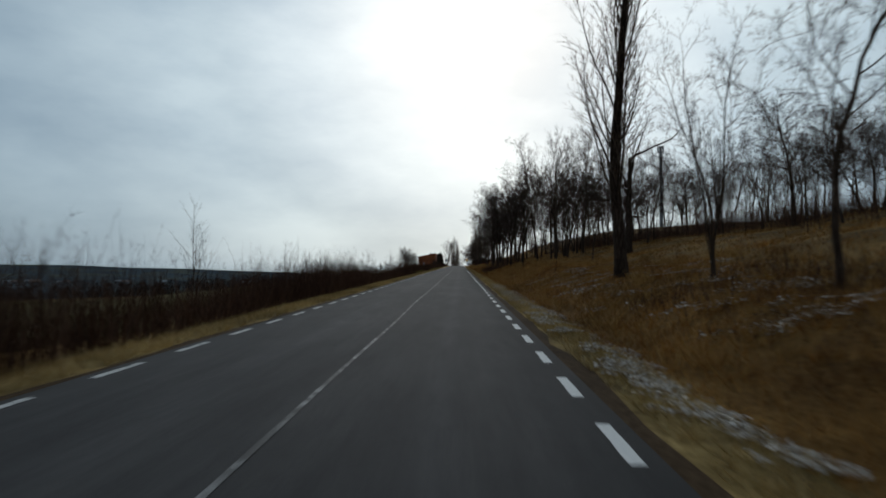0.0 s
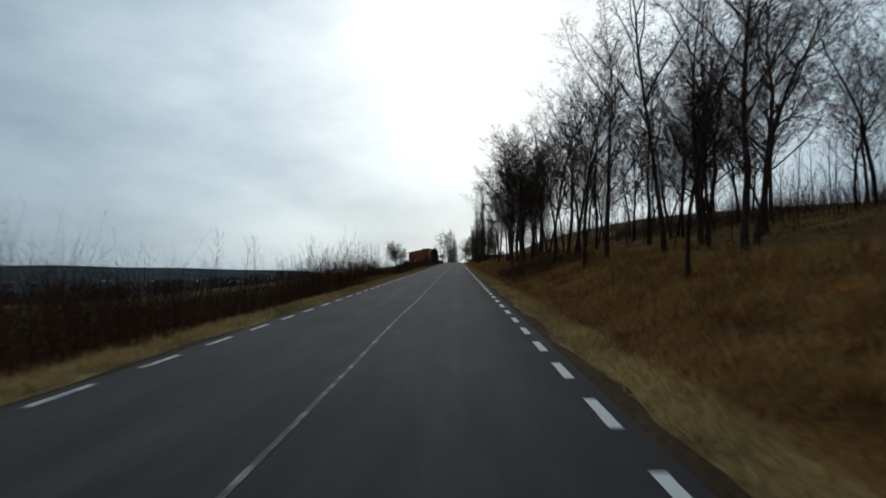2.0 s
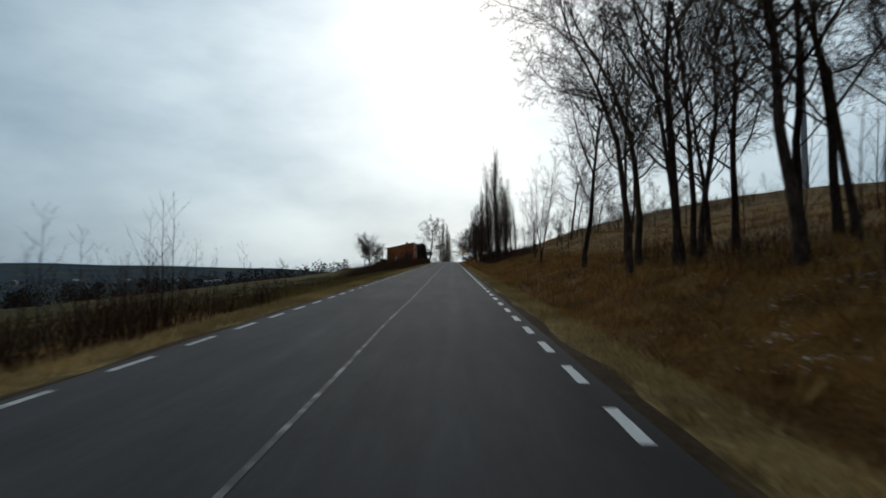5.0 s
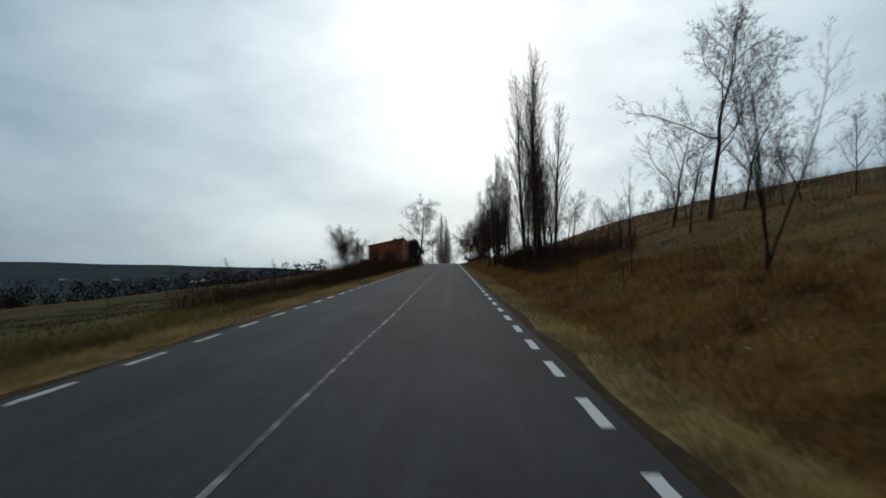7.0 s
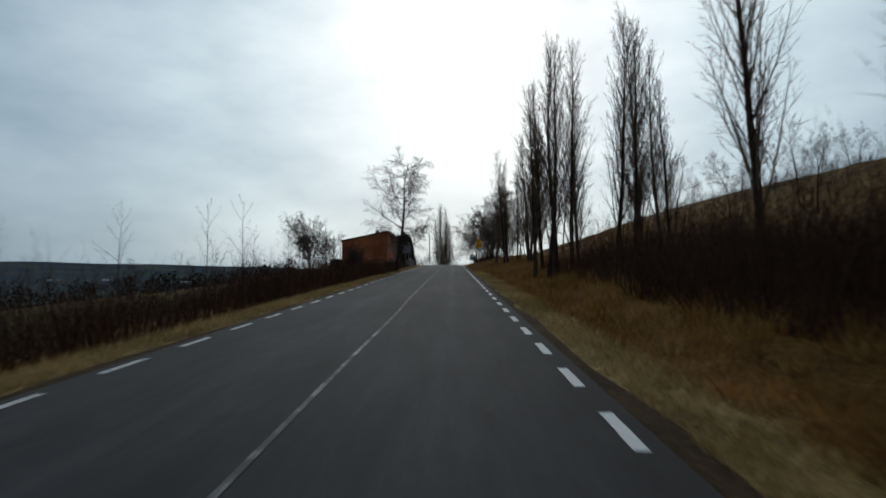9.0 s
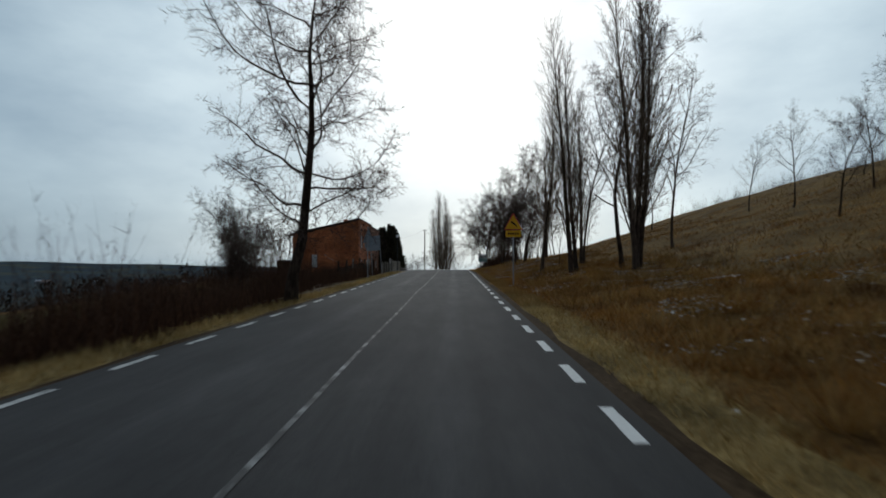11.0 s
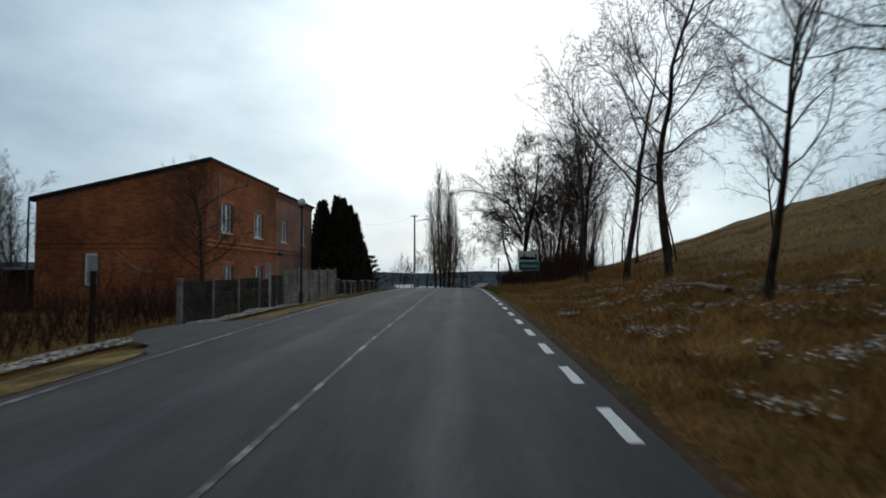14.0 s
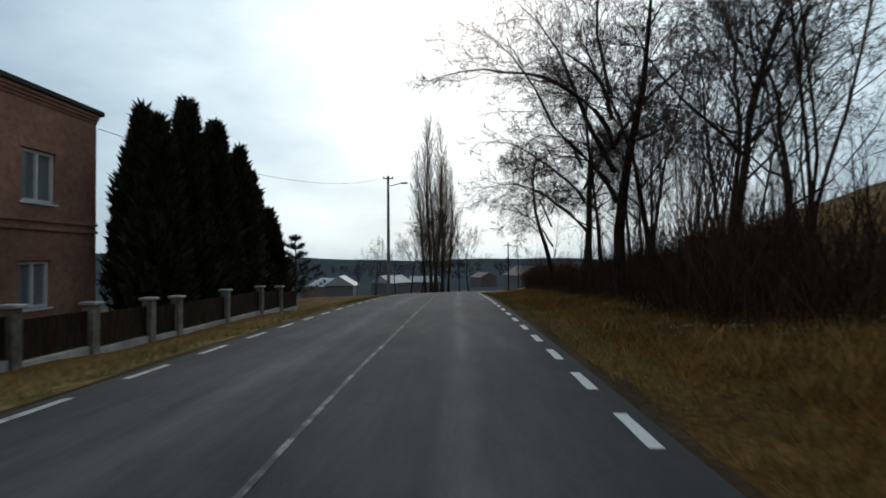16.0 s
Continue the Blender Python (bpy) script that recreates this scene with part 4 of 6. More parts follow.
def brick_wall(parent, origin, along, up, out, outline, holes, pick=None, length=0.25, course=0.075):
    """Courses of bricks as one mesh, each brick with its own edges, over a recessed mortar sheet."""
    r = random.Random(3)
    v, f, singles = [], [], []
    o, a, u, n = Vector(origin), Vector(along), Vector(up), Vector(out)
    width, top = outline
    z, row = 0.0, 0
    while z < top(0) or z < top(width):
        s = -length / 2 if row % 2 else 0.0
        while s < width:
            s0, s1 = max(s, 0), min(s + length - 0.012, width)
            mid = (s0 + s1) / 2
            inside = any(h[0] < s1 and s0 < h[2] and h[1] < z + course and z < h[3] for h in holes)
            if s1 - s0 > 0.05 and z + course < top(mid) and not inside:
                d = r.uniform(0.0, 0.008)
                if pick and pick[0] < mid < pick[2] and pick[1] < z < pick[3] and s1 - s0 > 0.23:
                    singles.append((s0, z, d))
                    s += length
                    continue
                z0, z1 = z, z + course - 0.012
                b = len(v)
                for (p, q) in ((s0, z0), (s1, z0), (s1, z1), (s0, z1)):
                    v.append(o + a * p + u * q + n * 0.0)
                for (p, q) in ((s0 + 0.004, z0 + 0.004), (s1 - 0.004, z0 + 0.004), (s1 - 0.004, z1 - 0.004), (s0 + 0.004, z1 - 0.004)):
                    v.append(o + a * p + u * q + n * (0.014 + d))
                f += [(b + 4, b + 5, b + 6, b + 7), (b, b + 1, b + 5, b + 4), (b + 1, b + 2, b + 6, b + 5), (b + 2, b + 3, b + 7, b + 6), (b + 3, b, b + 4, b + 7)]
            s += length
        z += course
        row += 1
    ob = data_part("brickwork", mesh_from("brickwork", v, f, BRICK), parent, "sooty red brickwork")
    for p, q, d in singles:
        one = new("brick", BRICK_MESH)
        one.matrix_world = Matrix.Translation(o + a * p + u * q + n * d) @ Matrix((a, u, n)).transposed().to_4x4()
        one.parent = ob
    return ob


def wall_with_holes(bm, y0, y1, z0, z1, x0, x1, holes):
    """One wall of thickness x0 to x1 with openings (y0, z0, y1, z1) cut right through it."""
    ys = sorted({y0, y1} | {v for h in holes for v in (h[0], h[2])})
    zs = sorted({z0, z1} | {v for h in holes for v in (h[1], h[3])})
    corner = {}

    def vert(i, j, x):
        if (i, j, x) not in corner:
            corner[(i, j, x)] = bm.verts.new((x, ys[i], zs[j]))
        return corner[(i, j, x)]

    def solid(i, j):
        if not (0 <= i < len(ys) - 1 and 0 <= j < len(zs) - 1):
            return False
        cy, cz = (ys[i] + ys[i + 1]) / 2, (zs[j] + zs[j + 1]) / 2
        return not any(h[0] < cy < h[2] and h[1] < cz < h[3] for h in holes)

    for i in range(len(ys) - 1):
        for j in range(len(zs) - 1):
            if not solid(i, j):
                continue
            ring = ((i, j), (i + 1, j), (i + 1, j + 1), (i, j + 1))
            bm.faces.new([vert(*p, x1) for p in ring])
            bm.faces.new([vert(*p, x0) for p in ring[::-1]])
            for k, (di, dj) in enumerate(((0, -1), (1, 0), (0, 1), (-1, 0))):
                if not solid(i + di, j + dj):
                    p, q = ring[k], ring[(k + 1) % 4]
                    bm.faces.new((vert(*q, x1), vert(*p, x1), vert(*p, x0), vert(*q, x0)))
    bmesh.ops.recalc_face_normals(bm, faces=bm.faces)
    return bm


def house_window(parent, x, y0, z0, y1, z1):
    """A white casement set back in the wall, with a sill."""
    w = new("window")
    w.parent = parent
    t = 0.10
    m = (y0 + y1) / 2
    bm = wall_with_holes(bmesh.new(), y0, y1, z0, z1, x - 0.13, x - 0.06, [(y0 + t, z0 + t, m - 0.05, z1 - t), (m + 0.05, z0 + t, y1 - t, z1 - t)])
    part("window_frame", bm, WHITE_FRAME, w, "white painted frame")
    for a, b in ((y0 + t, m - 0.05), (m + 0.05, y1 - t)):
        part("pane", box(x - 0.14, a, z0 + t, x - 0.13, b, z1 - t), GLASS, w).visible_shadow = False
    part("window_sill", box(x - 0.12, y0 - 0.08, z0 - 0.07, x + 0.07, y1 + 0.08, z0, 0.01), WHITE_FRAME, w, "pale sill")
    for a, b in ((y0 + 0.02, y0 + 0.34 * (y1 - y0)), (y1 - 0.26 * (y1 - y0), y1 - 0.02)):
        bm = bmesh.new()
        fold = [(x - 0.23 + 0.018 * (k % 2), a + (b - a) * k / 8) for k in range(9)]
        low = [bm.verts.new((p, q, z0 + 0.03)) for p, q in fold]
        high = [bm.verts.new((p, q, z1 - 0.03)) for p, q in fold]
        for k in range(8):
            bm.faces.new((low[k], low[k + 1], high[k + 1], high[k]))
        bmesh.ops.solidify(bm, geom=bm.faces[:], thickness=0.004)
        part("curtain", bm, CURTAIN, w, "pale net curtain")


CURTAIN = plain("net_curtain", (0.62, 0.62, 0.60), 0.9)


def brick_house():
    house = tagged(new("house"), "two-storey red brick house, half of it rendered brown", "house")
    split, back = 295.6, -21.2
    up0, up1 = HB + 3.87, HB + 5.42
    lo0, lo1 = HB + 0.75, HB + 2.15
    windows = [(y, up0, y + 1.35, up1) for y in (286.95, 291.7, 296.7, 301.4)]
    windows += [(y, lo0, y + 1.25, lo1) for y in (287.2, 291.75, 296.9, 301.3)]
    t = 0.38
    top_b, top_r = HT - 0.15, HT - 0.36
    bm = wall_with_holes(bmesh.new(), HY0, split, HB, top_b, HX - t, HX, [w for w in windows if w[0] < split])
    part("wall", bm, MORTAR, house)
    bm = wall_with_holes(bmesh.new(), split, HY1, HB, top_r, HX - t, HX + 0.02, [w for w in windows if w[0] > split])
    part("wall", bm, RENDERED, house, "brown rendered wall")
    # gable wall: high towards the road, lower at the back
    low = 12.75
    bm = bmesh.new()
    pts = [(HX - t, HB), (back, HB), (back, low), (HX - t, top_b)]
    front = [bm.verts.new((x, HY0, z)) for x, z in pts]
    rear = [bm.verts.new((x, HY0 + t, z)) for x, z in pts]
    bm.faces.new(front)
    bm.faces.new(rear[::-1])
    for i in range(4):
        j = (i + 1) % 4
        bm.faces.new((front[j], front[i], rear[i], rear[j]))
    bmesh.ops.recalc_face_normals(bm, faces=bm.faces)
    part("wall", bm, MORTAR, house)
    part("wall", box(back, HY0 + t, HB, back + t, HY1, low), MORTAR, house)
    bm = bmesh.new()
    pts = [(HX - t, HB), (back + t, HB), (back + t, low - 0.1), (HX - t, top_r - 0.1)]
    front = [bm.verts.new((x, HY1 - t, z)) for x, z in pts]
    rear = [bm.verts.new((x, HY1, z)) for x, z in pts]
    bm.faces.new(front)
    bm.faces.new(rear[::-1])
    for i in range(4):
        j = (i + 1) % 4
        bm.faces.new((front[j], front[i], rear[i], rear[j]))
    bmesh.ops.recalc_face_normals(bm, faces=bm.faces)
    part("wall", bm, RENDERED, house)
    # brick skins
    wins = [(w[0] - HY0, w[1] - HB, w[2] - HY0, w[3] - HB) for w in windows if w[0] < split]
    brick_wall(house, (HX, HY0, HB), (0, 1, 0), (0, 0, 1), (1, 0, 0), (split - HY0, lambda s: top_b - HB - 0.25), wins, (4.0, 3.4, 6.7, 6.6))
    w = HX - back
    brick_wall(house, (back, HY0, HB), (1, 0, 0), (0, 0, 1), (0, -1, 0), (w, lambda s: low - HB + (top_b - low) * s / w - 0.1), [(2.6, 1.1, 3.2, 2.7)])
    # slit window in the gable
    slit = new("window")
    slit.parent = house
    part("window_frame", box(back + 2.6, HY0 - 0.03, HB + 1.1, back + 3.2, HY0 + 0.0, HB + 2.7), WHITE_FRAME, slit)
    part("pane", box(back + 2.72, HY0 - 0.04, HB + 1.25, back + 3.2, HY0 - 0.03, HB + 2.6), GLASS, slit)
    # string courses and cornice
    for dz, d in ((3.05, 0.05), (3.3, 0.05)):
        part("string_course", box(HX, HY0 - 0.02, HB + dz, HX + d + 0.02, split, HB + dz + 0.12, 0.01), BRICK, house)
        part("string_course", box(HX + 0.02, split, HB + dz, HX + d + 0.03, HY1 + 0.02, HB + dz + 0.1, 0.01), RENDERED, house)
        part("string_course", box(back, HY0 - d, HB + dz - 0.1, HX - 0.02, HY0, HB + dz, 0.01), BRICK, house)
    for k in range(3):
        part("cornice", box(HX, HY0, top_b - 0.30 + 0.1 * k, HX + 0.05 + 0.05 * k, split, top_b - 0.2 + 0.1 * k), BRICK, house)
        part("cornice", box(HX + 0.02, split, top_r - 0.30 + 0.1 * k, HX + 0.05 + 0.05 * k, HY1, top_r - 0.2 + 0.1 * k), RENDERED, house)
    for w0 in windows:
        bm = box(HX - 0.05, w0[0] - 0.12, w0[3], HX + 0.035, w0[2] + 0.12, w0[3] + 0.22, 0.01)
        part("lintel", bm, BRICK if w0[0] < split else RENDERED, house)
        house_window(house, HX, *w0)

    def roof_slab(y0, y1, high, name):
        bm = bmesh.new()
        prof = [(HX + 0.22, high + 0.02), (HX + 0.22, high + 0.16), (back - 0.3, low + 0.12), (back - 0.3, low - 0.02)]
        a = [bm.verts.new((x, y0, z)) for x, z in prof]
        b = [bm.verts.new((x, y1, z)) for x, z in prof]
        bm.faces.new(a)
        bm.faces.new(b[::-1])
        for i in range(4):
            j = (i + 1) % 4
            bm.faces.new((a[j], a[i], b[i], b[j]))
        bmesh.ops.recalc_face_normals(bm, faces=bm.faces)
        return part(name, bm, ROOFING, house)

    roof_slab(HY0 - 0.12, split, top_b, "roof")
    roof_slab(split + 0.01, HY1 + 0.15, top_r, "roof")
    for y in (289.5, 299.5):
        ch = part("chimney", box(-15.4, y, 13.6, -14.8, y + 0.6, 15.1, 0.02), BRICK, house)
    # gutter, downpipe and a wall aerial
    part("gutter", rod((back - 0.36, HY0, low - 0.02), (back - 0.36, HY1, low - 0.08), 0.07), DARK_STEEL, house)
    part("downpipe", rod((back - 0.30, HY0 - 0.1, HB), (back - 0.30, HY0 - 0.1, low), 0.05), DARK_STEEL, house)
    part("downpipe", rod((HX + 0.09, 286.5, HB + 3.4), (HX + 0.09, 286.5, top_b - 0.3), 0.028), PALE_CONCRETE, house, "thin pale pipe")
    part("wall_lamp", box(HX + 0.02, 296.0, HB + 3.0, HX + 0.25, 297.0, HB + 3.12), DARK_STEEL, house)
    cable = bmesh.new()
    pts = [Vector((-17.0 + 2.1 * k / 8, HY0 - 0.12 - 0.05 * k, 10.15 - 1.05 * k / 8 - 0.25 * math.sin(math.pi * k / 8))) for k in range(9)]
    for a, b in zip(pts, pts[1:]):
        add_rod(cable, a, b, 0.018, sides=6)
    part("cable", cable, PALE_CONCRETE, house, "loose pale cable")
    # inner floors keep daylight from passing through
    part("inner_floor", box(back + t, HY0 + t, HB + 3.2, HX - t, HY1 - t, HB + 3.35), DARK_WOOD, house)
    # lean-to shed behind
    shed = new("shed")
    tagged(shed, "small dark wooden lean-to shed beside the brick house", "shed")
    part("wall", box(-23.5, 286, HB - 0.4, -21.7, 290, HB + 1.9), DARK_WOOD, shed)
    part("roof", box(-23.8, 285.7, HB + 1.9, -21.6, 290.3, HB + 2.05), ROOF_TIN, shed)


brick_house()


# ---- fences, gate and lamp in front of the house ----
FX = -7.9


def concrete_panel(length, rows=4, height=0.44):
    """Prefabricated fence bay: stacked concrete boards with a raised lattice."""
    made = []
    for k in range(rows):
        bm = box(-0.025, 0.06, k * height, 0.025, length - 0.06, k * height + height - 0.012, 0.008)
        if k >= rows - 2:
            for j in range(5):
                c = 0.06 + (length - 0.12) * (j + 0.5) / 5
                h = 0.13
                add = [bm.verts.new((0.04, c + dy, k * height + height / 2 + dz)) for dy, dz in ((-h, 0), (0, -h), (h, 0), (0, h))]
                bm.faces.new(add)
                rim = [bm.verts.new((0.02, c + dy * 1.3, k * height + height / 2 + dz * 1.3)) for dy, dz in ((-h, 0), (0, -h), (h, 0), (0, h))]
                for i in range(4):
                    bm.faces.new((rim[i], rim[(i + 1) % 4], add[(i + 1) % 4], add[i]))
        made.append(bm)
    return made


def concrete_fence(y0, y1, skip=(), rows=4, mat=None):
    fence = tagged(new("concrete_fence"), "weathered grey precast concrete fence with patterned panels", "fence")
    y = y0
    step = 2.05
    while y < y1 - 0.3:
        z = at_ground(FX, y + step / 2) - 0.05
        part("post", box(FX - 0.07, y - 0.06, z - 0.3, FX + 0.07, y + 0.06, z + 0.09 + 0.44 * rows, 0.015), CONCRETE, fence)
        if not any(a < y + step / 2 < b for a, b in skip):
            for bm in concrete_panel(step, rows):
                ob = part("panel", bm, mat or CONCRETE, fence)
                ob.location = (FX, y, z)
        y += step
    part("post", box(FX - 0.07, y - 0.06, z - 0.3, FX + 0.07, y + 0.06, z + 0.09 + 0.44 * rows, 0.015), CONCRETE, fence)
    return fence


concrete_fence(273.5, 280.6, rows=3, mat=MOSSY)
concrete_fence(282.85, 293.0)


def garden_gate(y0, y1):
    z = at_ground(FX, y0)
    gate = tagged(new("garden_gate"), "dark wooden gate between pale concrete posts", "gate")
    part("gate_post", box(FX - 0.1, y0 - 0.05, z - 0.3, FX + 0.1, y0 + 0.12, z + 1.9, 0.02), PALE_CONCRETE, gate)
    n = 8
    for k in range(n):
        a = y0 + 0.2 + (y1 - y0 - 0.3) * k / n
        part("board", box(FX - 0.02, a, z + 0.05, FX + 0.02, a + (y1 - y0 - 0.3) / n - 0.02, z + 1.4, 0.005), GATE_WOOD, gate)
    for dz in (0.3, 1.1):
        part("rail", box(FX - 0.06, y0 + 0.15, z + dz, FX - 0.021, y1 - 0.1, z + dz + 0.1), DARK_WOOD, gate)


garden_gate(280.75, 282.75)


def mesh_fence():
    """Low garden fence: capped concrete pillars with dark panels between."""
    FX = -8.45
    fence = tagged(new("garden_fence"), "garden fence of pale capped pillars with dark panels", "fence")
    ys = [293.8, 296.0, 298.3, 300.7, 302.2, 305.7, 309.2, 311.8, 314.6]
    for a, b in zip(ys, ys[1:]):
        z = at_ground(FX, a)
        z2 = at_ground(FX, b)
        pil = part("pillar", box(FX - 0.13, a - 0.13, z - 0.3, FX + 0.13, a + 0.13, z + 1.12, 0.015), CONCRETE, fence)
        part("cap", box(FX - 0.19, a - 0.19, z + 1.12, FX + 0.19, a + 0.19, z + 1.2, 0.02), PALE_CONCRETE, pil)
        m = (z + z2) / 2
        part("plinth", box(FX - 0.08, a + 0.14, m - 0.3, FX + 0.08, b - 0.14, m + 0.15, 0.01), PALE_CONCRETE, fence, "pale concrete plinth")
        count = int((b - a - 0.28) / 0.11)
        for k in range(count):
            y = a + 0.16 + (b - a - 0.3) * k / count
            part("slat", box(FX - 0.015, y, m + 0.18, FX + 0.015, y + 0.095, m + 0.95), DARK_WOOD, fence)
        part("rail", box(FX - 0.05, a + 0.14, m + 0.75, FX - 0.016, b - 0.14, m + 0.82), DARK_WOOD, fence)


mesh_fence()


def plain_posts():
    """Old yard fence before the house: leaning posts with rails and dark boards."""
    fence = tagged(new("yard_fence"), "old dark yard fence with pale leaning posts", "fence")
    ys = [252.5, 255.5, 258.5, 261.5, 264.5, 267.6]
    for k, (a, b) in enumerate(zip(ys, ys[1:])):
        z, z2 = at_ground(FX - 0.6, a), at_ground(FX - 0.6, b)
        part("post", rod((FX - 0.6, a, z - 0.3), (FX - 0.55 + 0.05 * (k % 2), a + 0.05, z + 1.6), 0.07, sides=6), CONCRETE if k == 2 else MOSSY, fence)
        n = int((b - a) / 0.16)
        for j in range(n):
            y = a + 0.1 + (b - a - 0.15) * j / n
            h = 1.12 + 0.09 * math.sin(j * 1.7 + k) + 0.05 * math.sin(j * 5.1)
            part("board", box(FX - 0.63, y, z + (z2 - z) * j / n + 0.05, FX - 0.61, y + 0.13, z + h), DARK_WOOD, fence)
        part("rail", box(FX - 0.68, a, z + 0.85, FX - 0.635, b, z + 0.93), DARK_WOOD, fence)
    for y in (267.6, 270.6):
        z = at_ground(FX - 0.6, y)
        part("post", rod((FX - 0.6, y, z - 0.3), (FX - 0.58, y, z + 1.7), 0.08, sides=6), CONCRETE if y < 268 else DARK_WOOD, fence)


plain_posts()


def globe_lamp():
    x, y = -7.3, 283.5
    z = at_ground(x, y)
    lamp = tagged(new("garden_lamp"), "dark lamp post with a white opal globe by the fence", "lamp")
    part("post", rod((x, y, z - 0.2), (x, y, z + 4.5), 0.06, 0.04), DARK_STEEL, lamp)
    part("base", rod((x, y, z - 0.1), (x, y, z + 0.6), 0.1), DARK_STEEL, lamp)
    part("collar", rod((x, y, z + 4.45), (x, y, z + 4.58), 0.08, 0.12), DARK_STEEL, lamp)
    bm = bmesh.new()
    bmesh.ops.create_uvsphere(bm, u_segments=20, v_segments=12, radius=0.185, matrix=Matrix.Translation((x, y, z + 4.74)))
    for face in bm.faces:
        face.smooth = True
    part("globe", bm, GLOBE, lamp, "white opal globe")


globe_lamp()


def street_pole():
    x, y = -6.7, 338.8
    z = at_ground(x, y)
    pole = tagged(new("street_lamp"), "tall concrete street lamp pole with a curved arm", "street lamp")
    part("pole", rod((x, y, z - 0.5), (x, y, 17.4), 0.17, 0.11), CONCRETE, pole)
    part("arm", rod((x, y, 16.4), (x + 1.3, y, 16.7), 0.04), STEEL, pole)
    part("lamp_head", box(x + 1.25, y - 0.12, 16.62, x + 1.85, y + 0.12, 16.78, 0.03), STEEL, pole)
    part("crossarm", box(x - 0.5, y - 0.05, 17.1, x + 0.5, y + 0.05, 17.2), STEEL, pole)
    for dx in (-0.4, 0.4):
        part("insulator", rod((x + dx, y, 17.2), (x + dx, y, 17.38), 0.05), PALE_CONCRETE, pole)


street_pole()


def wire(name, a, b, sag, r=0.012):
    a, b = Vector(a), Vector(b)
    wood = Wood()
    pts = [a.lerp(b, k / 24) - Vector((0, 0, sag * 4 * (k / 24) * (1 - k / 24))) for k in range(25)]
    wood.tube(pts, [r] * 25, 4, 0)
    ob = new(name, mesh_from(name, wood.v[0], wood.f[0], DARK_STEEL))
    return tagged(ob, "thin dark overhead cable sagging between house and pole", "cable")


wire("cable", (HX + 0.1, HY1, 14.0), (-7.1, 338.8, 17.2), 1.1)


def far_pole(x, y, h):
    z = at_ground(x, y)
    pole = tagged(new("utility_pole"), "dark wooden utility pole beside the village road", "pole", "utility poles")
    part("pole", rod((x, y, z - 0.3), (x, y, z + h), 0.13, 0.09), DARK_WOOD, pole)
    part("crossarm", box(x - 0.6, y - 0.05, z + h - 0.5, x + 0.6, y + 0.05, z + h - 0.38), DARK_WOOD, pole)


far_pole(7.5, 372, 7.5)
far_pole(13.0, 410, 8)


# ---- road signs ----
def flat(points, z_or_y, thick, bm=None):
    """A plate in the x-z plane, facing -y, from its outline."""
    bm = bm or bmesh.new()
    a = [bm.verts.new((x, z_or_y - thick / 2, z)) for x, z in points]
    b = [bm.verts.new((x, z_or_y + thick / 2, z)) for x, z in points]
    bm.faces.new(a)
    bm.faces.new(b[::-1])
    n = len(points)
    for i in range(n):
        j = (i + 1) % n
        bm.faces.new((a[j], a[i], b[i], b[j]))
    bmesh.ops.recalc_face_normals(bm, faces=bm.faces)
    return bm


def rect(x0, z0, x1, z1):
    return [(x0, z0), (x1, z0), (x1, z1), (x0, z1)]


def text_mesh(text, size, mat, parent, x, y, z):
    c = bpy.data.curves.new("lettering", "FONT")
    c.body, c.size, c.align_x, c.align_y, c.extrude = text, size, "CENTER", "CENTER", 0.002
    tmp = new("lettering", c)
    me = bpy.data.meshes.new_from_object(tmp)
    bpy.data.objects.remove(tmp)
    me.materials.clear()
    me.materials.append(mat)
    ob = data_part("lettering", me, parent, "white lettering")
    ob.matrix_world = pose(x, y, z, 90, 0, 0)
    return ob


